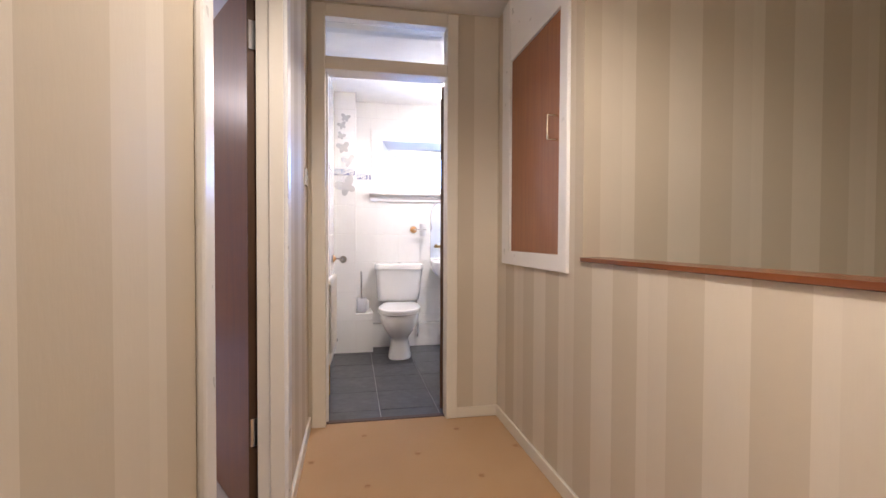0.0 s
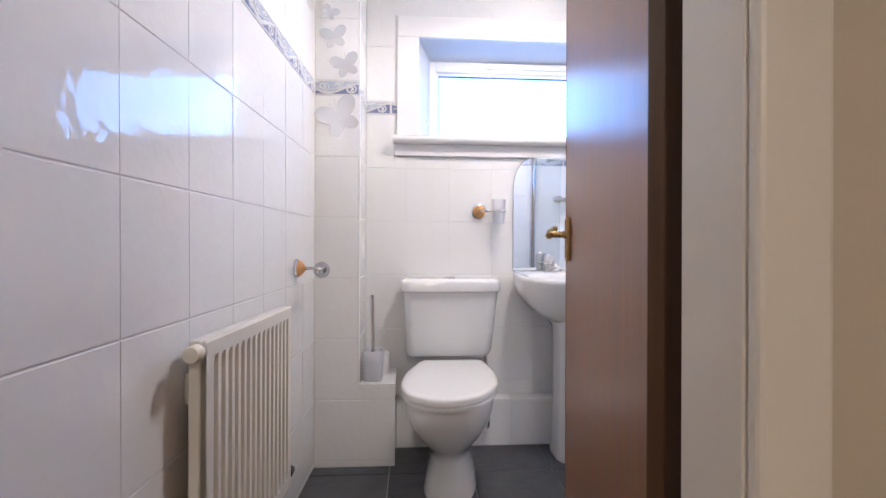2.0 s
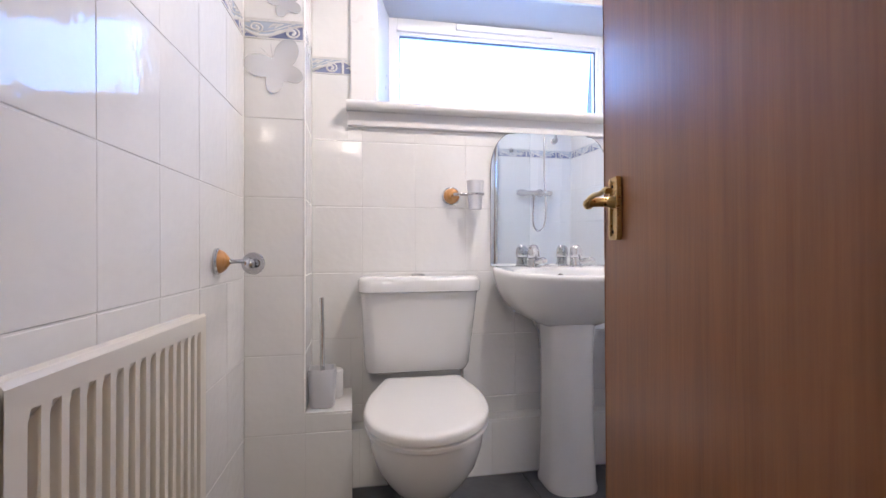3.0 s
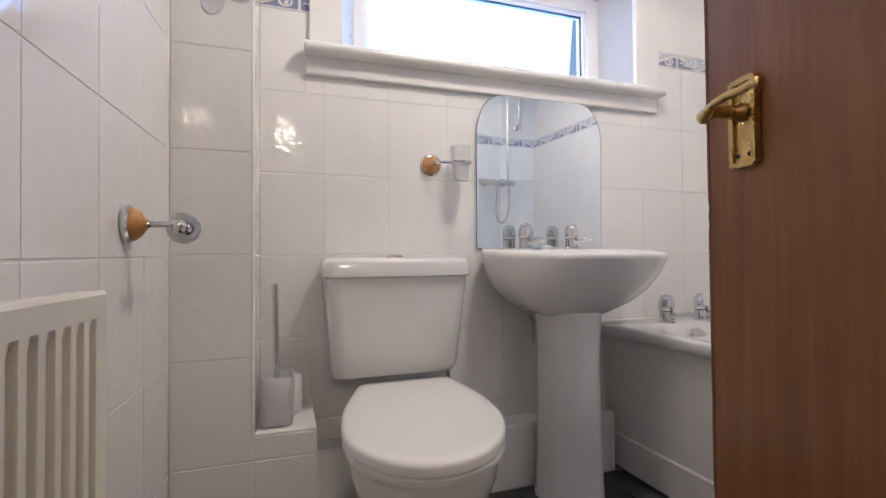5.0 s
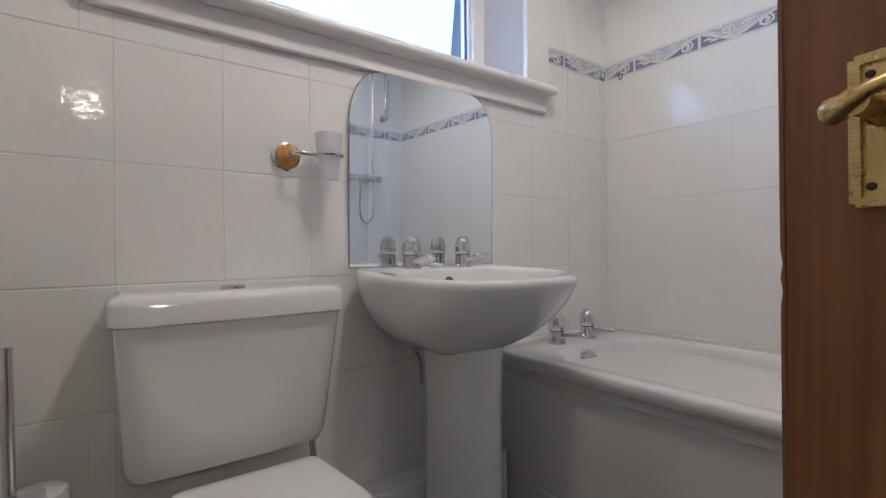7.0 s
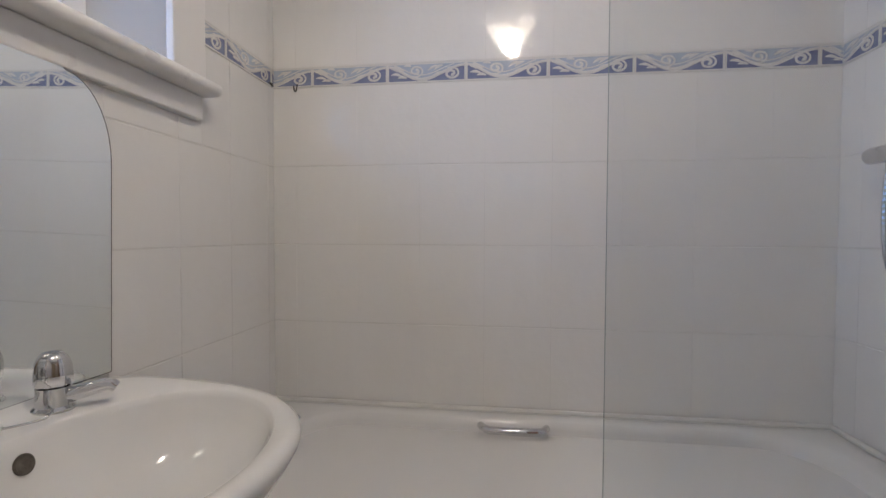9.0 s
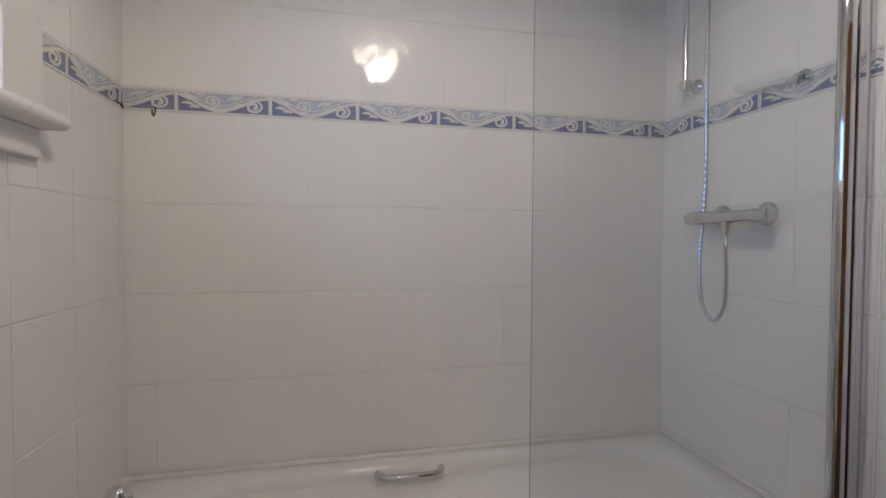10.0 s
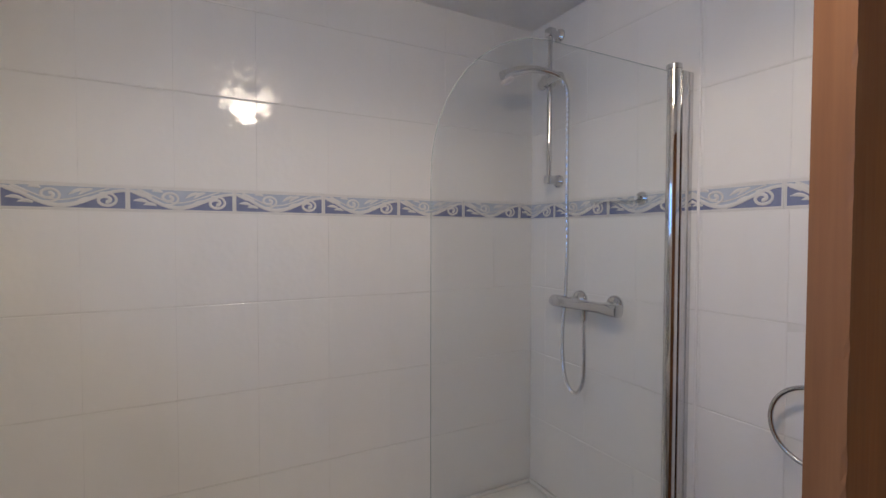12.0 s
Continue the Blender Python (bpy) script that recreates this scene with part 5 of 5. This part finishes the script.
at(part("back_slope", boxed(-22.5, 2.5, 21.4, 26.5, 0.75, 0.95), M_ROOF), house)
gab = bmesh.new()
loft(gab, [[Vector((x, y, z)) for x, z in ((-14.5, 0.8), (-10.6, 0.8), (-12.6, 4.0))] for y in (18.2, 22.5)])
at(part("gable_roof", gab, M_ROOF), house)


# ---- tiles, last ----
tile_meshes = {}


def tile_mesh(w, h, depth=0.006, side=0.0010):
    """A glazed tile with a soft arris, in the xz plane, facing -y, its corner at the origin."""
    key = (round(w, 4), round(h, 4), side)
    if key in tile_meshes:
        return tile_meshes[key]
    w, h = key[:2]
    b = min(0.0016, w * 0.3, h * 0.3)
    e = min(side, b)
    rings = [[(0, depth, 0), (w, depth, 0), (w, depth, h), (0, depth, h)], [(0, 0.0014, 0), (w, 0.0014, 0), (w, 0.0014, h), (0, 0.0014, h)],
             [(e * 0.4, 0.0004, b * 0.4), (w - e * 0.4, 0.0004, b * 0.4), (w - e * 0.4, 0.0004, h - b * 0.4), (e * 0.4, 0.0004, h - b * 0.4)], [(e, 0, b), (w - e, 0, b), (w - e, 0, h - b), (e, 0, h - b)]]
    verts = [p for r in rings for p in r]
    faces = [(4 * r + i, 4 * r + (i + 1) % 4, 4 * r + 4 + (i + 1) % 4, 4 * r + 4 + i) for r in range(3) for i in range(4)] + [(12, 13, 14, 15)]
    me = bpy.data.meshes.new("tile")
    me.from_pydata(verts, [], faces)
    me.materials.append(M_TILE)
    tile_meshes[key] = me
    return me


def subtract(rects, hole):
    out = []
    for a0, b0, a1, b1 in rects:
        c0, d0, c1, d1 = max(a0, hole[0]), max(b0, hole[1]), min(a1, hole[2]), min(b1, hole[3])
        if c0 >= c1 or d0 >= d1:
            out.append((a0, b0, a1, b1))
            continue
        out += [r for r in ((a0, b0, c0, b1), (c1, b0, a1, b1), (c0, b0, c1, d0), (c0, d1, c1, b1)) if r[2] - r[0] > 0.008 and r[3] - r[1] > 0.008]
    return out


rng = random.Random(11)
JOINT = 0.0013
BAND0, BAND1 = 1.606, 1.672
LEVELS = [0.0, 0.028, 0.291, 0.554, 0.817, 1.080, 1.343, BAND0, BAND1, 1.938, 2.201, BC]


def tiled(parent, origin, turn, u0, u1, z0, z1, first, pitch=0.2133, holes=(), levels=None, band=True, drop=0.0, side=0.0007):
    """Tiles on a wall: u runs along it from the origin; the turn makes -y of a tile face the room."""
    lv = levels or LEVELS
    face = pose(*origin, 0, 0, turn) @ pose(0, 0, 0, 0, drop, 0)
    us = [u0]
    u = first - pitch * math.ceil((first - u0) / pitch) if first > u0 else first
    while u <= u0 + 0.006:
        u += pitch
    while u < u1 - 0.006:
        us.append(u)
        u += pitch
    us.append(u1)
    for a, b in zip(lv, lv[1:]):
        if band and abs(a - BAND0) < 1e-6:
            continue
        lo, hi = max(a, z0), min(b, z1)
        if hi - lo < 0.006:
            continue
        for p, q in zip(us, us[1:]):
            rects = [(p, lo, q, hi)]
            for h in holes:
                rects = subtract(rects, h)
            for r in rects:
                wdt, hgt = r[2] - r[0] - 1.3 * side, r[3] - r[1] - 2 * JOINT
                ob = new("tile", tile_mesh(wdt, hgt, side=side))
                ob.parent = parent
                tilt = pose(0, 0, 0, rng.gauss(0, 0.09), 0, rng.gauss(0, 0.07))
                ob.matrix_basis = face @ pose(r[0] + 0.65 * side, rng.uniform(-0.00012, 0.00012), r[1] + JOINT) @ tilt


def border_mesh(w=0.2555, h=BAND1 - BAND0 - 0.003):
    """A border tile: two blue grounds parted by a rising wave, with white scrolls in relief."""
    bm = bmesh.new()
    n = 28
    lo, hi = 0.005, h - 0.005

    def wave(s):
        return lo + (hi - lo) * (0.50 + 0.40 * math.cos(2 * math.pi * (s ** 0.8 - 0.02)))

    def face(pts, mat):
        f = bm.faces.new([bm.verts.new(p) for p in pts])
        f.material_index = mat
    e = 0.004
    for a, b in ((0, n),):
        for i in range(a, b):
            s, t = i / n, (i + 1) / n
            x0, x1 = e + (w - 2 * e) * s, e + (w - 2 * e) * t
            face([(x0, 0, lo), (x1, 0, lo), (x1, 0, wave(t)), (x0, 0, wave(s))], 2)
            face([(x0, 0, wave(s)), (x1, 0, wave(t)), (x1, 0, hi), (x0, 0, hi)], 1)
    for x0, x1, z0, z1 in ((0, w, 0, lo), (0, w, hi, h), (0, e, lo, hi), (w - e, w, lo, hi)):
        r = bmesh.ops.create_cube(bm, size=1, matrix=pose((x0 + x1) / 2, 0.0022, (z0 + z1) / 2) @ Matrix.Diagonal((x1 - x0, 0.0074, z1 - z0, 1)))

    def ribbon(pts, widths):
        """A raised white line with a crowned section."""
        rows = []
        for i, (x, z) in enumerate(pts):
            a, b = pts[max(i - 1, 0)], pts[min(i + 1, len(pts) - 1)]
            d = Vector((b[0] - a[0], b[1] - a[1])).normalized()
            nx, nz = -d.y * widths[i] / 2, d.x * widths[i] / 2
            rows.append([bm.verts.new((x + nx, 0.0002, z + nz)), bm.verts.new((x + nx * 0.5, -0.0020, z + nz * 0.5)), bm.verts.new((x - nx * 0.5, -0.0020, z - nz * 0.5)), bm.verts.new((x - nx, 0.0002, z - nz))])
        for a, b in zip(rows, rows[1:]):
            for k in range(3):
                bm.faces.new((a[k], a[k + 1], b[k + 1], b[k]))
    X = lambda s: e + (w - 2 * e) * s
    pts = [(X(k / 30), wave(k / 30)) for k in range(31)]
    ribbon(pts, [0.0120 - 0.004 * abs(2 * k / 30 - 1) for k in range(31)])
    pts = [(X(k / 30), min(hi, wave(k / 30) + 0.009 + 0.005 * math.sin(k / 30 * math.pi))) for k in range(2, 27)]
    ribbon(pts, [0.0042] * len(pts))

    def scroll(cx, cz, r, turns, start, sgn, wd):
        m = 30
        pts = []
        for k in range(m + 1):
            t = k / m
            a = start + sgn * turns * 2 * math.pi * t
            q = r * (1 - 0.80 * t)
            pts.append((cx + 1.35 * q * math.cos(a), cz + q * math.sin(a)))
        ribbon(pts, [wd * (0.8 + 0.5 * k / m) for k in range(m + 1)])
    scroll(X(0.36), lo + (hi - lo) * 0.60, 0.0190, 1.55, radians(250), 1, 0.0072)
    scroll(X(0.83), lo + (hi - lo) * 0.40, 0.0200, 1.60, radians(120), -1, 0.0080)
    for x0, z0, x1, z1 in ((0.03, 0.42, 0.17, 0.34), (0.12, 0.22, 0.24, 0.20), (0.55, 0.10, 0.70, 0.52), (0.05, 0.92, 0.20, 0.62), (0.02, 0.80, 0.12, 0.60), (0.52, 0.62, 0.66, 0.90), (0.60, 0.62, 0.72, 0.92), (0.20, 0.92, 0.30, 0.88)):
        pts = [(X(x0 + (x1 - x0) * k / 8), lo + (hi - lo) * (z0 + (z1 - z0) * k / 8 + 0.07 * math.sin(k / 8 * math.pi))) for k in range(9)]
        ribbon(pts, [0.0010 + 0.0085 * math.sin(math.pi * (k + 0.5) / 9.5) for k in range(9)])
    bmesh.ops.recalc_face_normals(bm, faces=[f for f in bm.faces if f.material_index == 0])
    for f in bm.faces:
        if f.material_index and f.normal.y > 0:
            f.normal_flip()
    me = bpy.data.meshes.new("border_tile")
    bm.to_mesh(me)
    bm.free()
    for k in (M_RELIEF, M_LBLUE, M_DBLUE):
        me.materials.append(k)
    return me


BORDER = border_mesh()
cut_meshes = {}


def border_piece(f0, f1):
    """The border tile cut to the stretch f0..f1 of its length."""
    key = (round(f0, 4), round(f1, 4))
    if key == (0.0, 1.0):
        return BORDER
    if key not in cut_meshes:
        bm = bmesh.new()
        bm.from_mesh(BORDER)
        for x, s in ((0.2555 * f0, -1), (0.2555 * f1, 1)):
            bmesh.ops.bisect_plane(bm, geom=bm.verts[:] + bm.edges[:] + bm.faces[:], plane_co=(x, 0, 0), plane_no=(s, 0, 0), clear_outer=True)
        bmesh.ops.translate(bm, vec=(-0.2555 * f0, 0, 0), verts=bm.verts)
        me = bpy.data.meshes.new("border_tile")
        bm.to_mesh(me)
        bm.free()
        for k in (M_RELIEF, M_LBLUE, M_DBLUE):
            me.materials.append(k)
        cut_meshes[key] = me
    return cut_meshes[key]


def border(parent, origin, turn, u0, u1, first, holes=(), drop=0.0):
    face = pose(*origin, 0, 0, turn) @ pose(0, 0, 0, 0, drop, 0)
    P = 0.2583
    u = first - P * math.ceil((first - u0) / P)
    while u < u1 - 0.005:
        a, b = max(u, u0), min(u + P, u1)
        spans = [(a, b)]
        for h0, h1 in holes:
            spans = [s for a2, b2 in spans for s in (((a2, min(b2, h0)), (max(a2, h1), b2)) if a2 < h1 and b2 > h0 else ((a2, b2),)) if s[1] - s[0] > 0.012]
        for a2, b2 in spans:
            ob = new("border_tile", border_piece((a2 - u) / P, (b2 - u) / P))
            ob.parent = parent
            ob.matrix_basis = face @ pose(a2 + 0.001, 0.0, BAND0 + 0.0015)
        u += P


casing = (0.150, 1.401, 1.575, 2.093)
# window wall: u runs along x
tiled(wall_north, (0, BN, 0), 0, COL_X, BR, 0.216, BC, 0.208, side=0.0006, holes=[casing, (COL_X, 0, 0.162, 0.352), (1.27, 0, BR, bz - 0.005)])
border(wall_north, (0, BN, 0), 0, COL_X, BR, 1.682, holes=[(0.162, 1.575)])
# wall along the bath: u runs against y
tiled(wall_east, (BR, BN, 0), -90, 0, BN - BS, bz - 0.005, BC, BN - 4.393, pitch=0.2125, side=0.00012)
border(wall_east, (BR, BN, 0), -90, 0, BN - BS, BN - 4.546)
# shower wall: u runs against x
tiled(wall_south, (BR, BS, 0), 180, 0, BR - 0.56, 0, BC, BR - 1.868, pitch=0.2085, side=0.0003, holes=[(0, 0, BR - 1.262, bz - 0.005)])
border(wall_south, (BR, BS, 0), 180, 0, BR - 0.56, 0.135)
# radiator wall: u runs along y
WTURN, WDROP = 90 - math.degrees(math.atan(WLEAN)), -0.7
tiled(wall_west, (WL, COL_Y, -0.005), WTURN, 2.844 - COL_Y, 0, 0.02, BC, 3.163 - COL_Y, pitch=0.2145, drop=WDROP)
border(wall_west, (WL, COL_Y, -0.005), WTURN, 2.844 - COL_Y, 0, 0.02, drop=WDROP)
trim_c = tube(bmesh.new(), [(COL_X - 0.003, COL_Y + 0.003, 0.36), (COL_X - 0.003, COL_Y + 0.003, BC)], 0.0048, 10)
structure("trim_column", trim_c, M_SEAT, "white plastic tile trim on the column corner", "trim", smooth=True)
trim_s = tube(bmesh.new(), [(1.252, BS + 0.0005, bz + 0.005), (1.252, BS + 0.0005, BC)], 0.0042, 10)
structure("trim_shower", trim_s, M_SEAT, "white plastic tile trim beside the bath screen", "trim", smooth=True)
# pipe column and ledges
tiled(column, (WL, COL_Y, 0), 0, 0, COL_X - WL, 0, BC, 0.9, pitch=1.0)
border(column, (WL, COL_Y, 0), 0, 0, COL_X - WL, -0.06)
tiled(column, (COL_X, COL_Y, 0), 90, 0, BN - COL_Y, 0.352, BC, 0.9, pitch=1.0)
border(column, (COL_X, COL_Y, 0), 90, 0, BN - COL_Y, -0.10)
tiled(ledge, (0, COL_Y, 0), 0, COL_X, 0.168, 0, 0.352, 0.9, pitch=1.0, levels=[0, 0.028, 0.291, 0.352], band=False)
tiled(ledge, (0.168, COL_Y, 0), 90, 0, BN - COL_Y - 0.09, 0, 0.352, 0.9, pitch=1.0, levels=[0, 0.028, 0.291, 0.352], band=False)
tiled(skirt_box, (0, 4.600, 0), 0, 0.168, 1.265, 0, 0.216, 0.72, pitch=0.263, levels=[0, 0.216], band=False)
# tops of the ledges
for parent, x0, x1, y0, y1, z in ((ledge, COL_X, 0.168, COL_Y, BN, 0.358), (skirt_box, 0.168, 0.72, 4.60, BN, 0.222), (skirt_box, 0.72, 1.265, 4.60, BN, 0.222)):
    ob = new("tile", tile_mesh(x1 - x0 - 0.002, y1 - y0 - 0.002))
    ob.parent = parent
    ob.matrix_basis = Matrix(((1, 0, 0, x0 + 0.001), (0, 0, 1, y0 + 0.001), (0, -1, 0, z), (0, 0, 0, 1)))

# butterflies stuck on the column
def butterfly(size):
    bm = bmesh.new()
    for s in (1, -1):
        for cx, cz, a, b, tilt in ((0.31, 0.22, 0.36, 0.25, 40), (0.20, -0.22, 0.27, 0.19, -52)):
            pts = []
            for k in range(18):
                t = 2 * math.pi * k / 18
                u, v = a * math.cos(t), b * math.sin(t)
                c, q = math.cos(radians(tilt)), math.sin(radians(tilt))
                pts.append(Vector((s * (cx + u * c - v * q) * size, 0, (cz + u * q + v * c) * size)))
            loft(bm, [[p + Vector((0, y, 0)) for p in pts] for y in ((0, -0.0016) if cz > 0 else (0, -0.0012))])
        tube(bm, [(0, -0.001, 0.10 * size), (s * 0.05 * size, -0.002, 0.38 * size), (s * 0.12 * size, -0.002, 0.55 * size)], 0.0007, 5)
    loft(bm, [[Vector((0.045 * size * math.cos(t), y, 0.30 * size * math.sin(t) - 0.03 * size)) for t in [2 * math.pi * k / 14 for k in range(14)]] for y in (0, -0.0028)])
    return bm


for x, z, size, turn in ((-0.079, 2.124, 0.066, 12), (-0.108, 2.055, 0.062, -20), (-0.116, 1.962, 0.058, 25), (-0.098, 1.856, 0.092, -12), (-0.048, 1.736, 0.098, -18), (-0.073, 1.510, 0.150, -28)):
    ob = part("butterfly_decal", butterfly(size), M_ACRYLIC_MIRROR)
    ob.matrix_basis = pose(x, COL_Y - 0.002, z, 0, turn, 0)
    tagged(ob, "mirrored acrylic butterfly stuck on the tiled column", "wall decoration", group="butterflies on the column")

# floor tiles
fl_mesh = {}
PF = 0.3485
for i in range(-2, 7):
    for j in range(-2, 6):
        x0, x1 = max(0.146 + PF * i, -0.234), min(0.146 + PF * (i + 1), 1.298)
        y0, y1 = max(3.296 + PF * j, 2.82), min(3.296 + PF * (j + 1), 4.60)
        if x1 - x0 < 0.02 or y1 - y0 < 0.02:
            continue
        key = (round(x1 - x0 - 0.004, 3), round(y1 - y0 - 0.004, 3))
        if key not in fl_mesh:
            bm = boxed(0, key[0], 0, key[1], -0.006, 0.0, bevel=0.0012, seg=1)
            me = bpy.data.meshes.new("floor_tile")
            bm.to_mesh(me)
            bm.free()
            me.materials.append(M_SLATE)
            fl_mesh[key] = me
        ob = new("floor_tile", fl_mesh[key])
        ob.parent = floor_bath
        ob.matrix_basis = pose(x0 + 0.002, y0 + 0.002, rng.uniform(-0.0004, 0.0004))
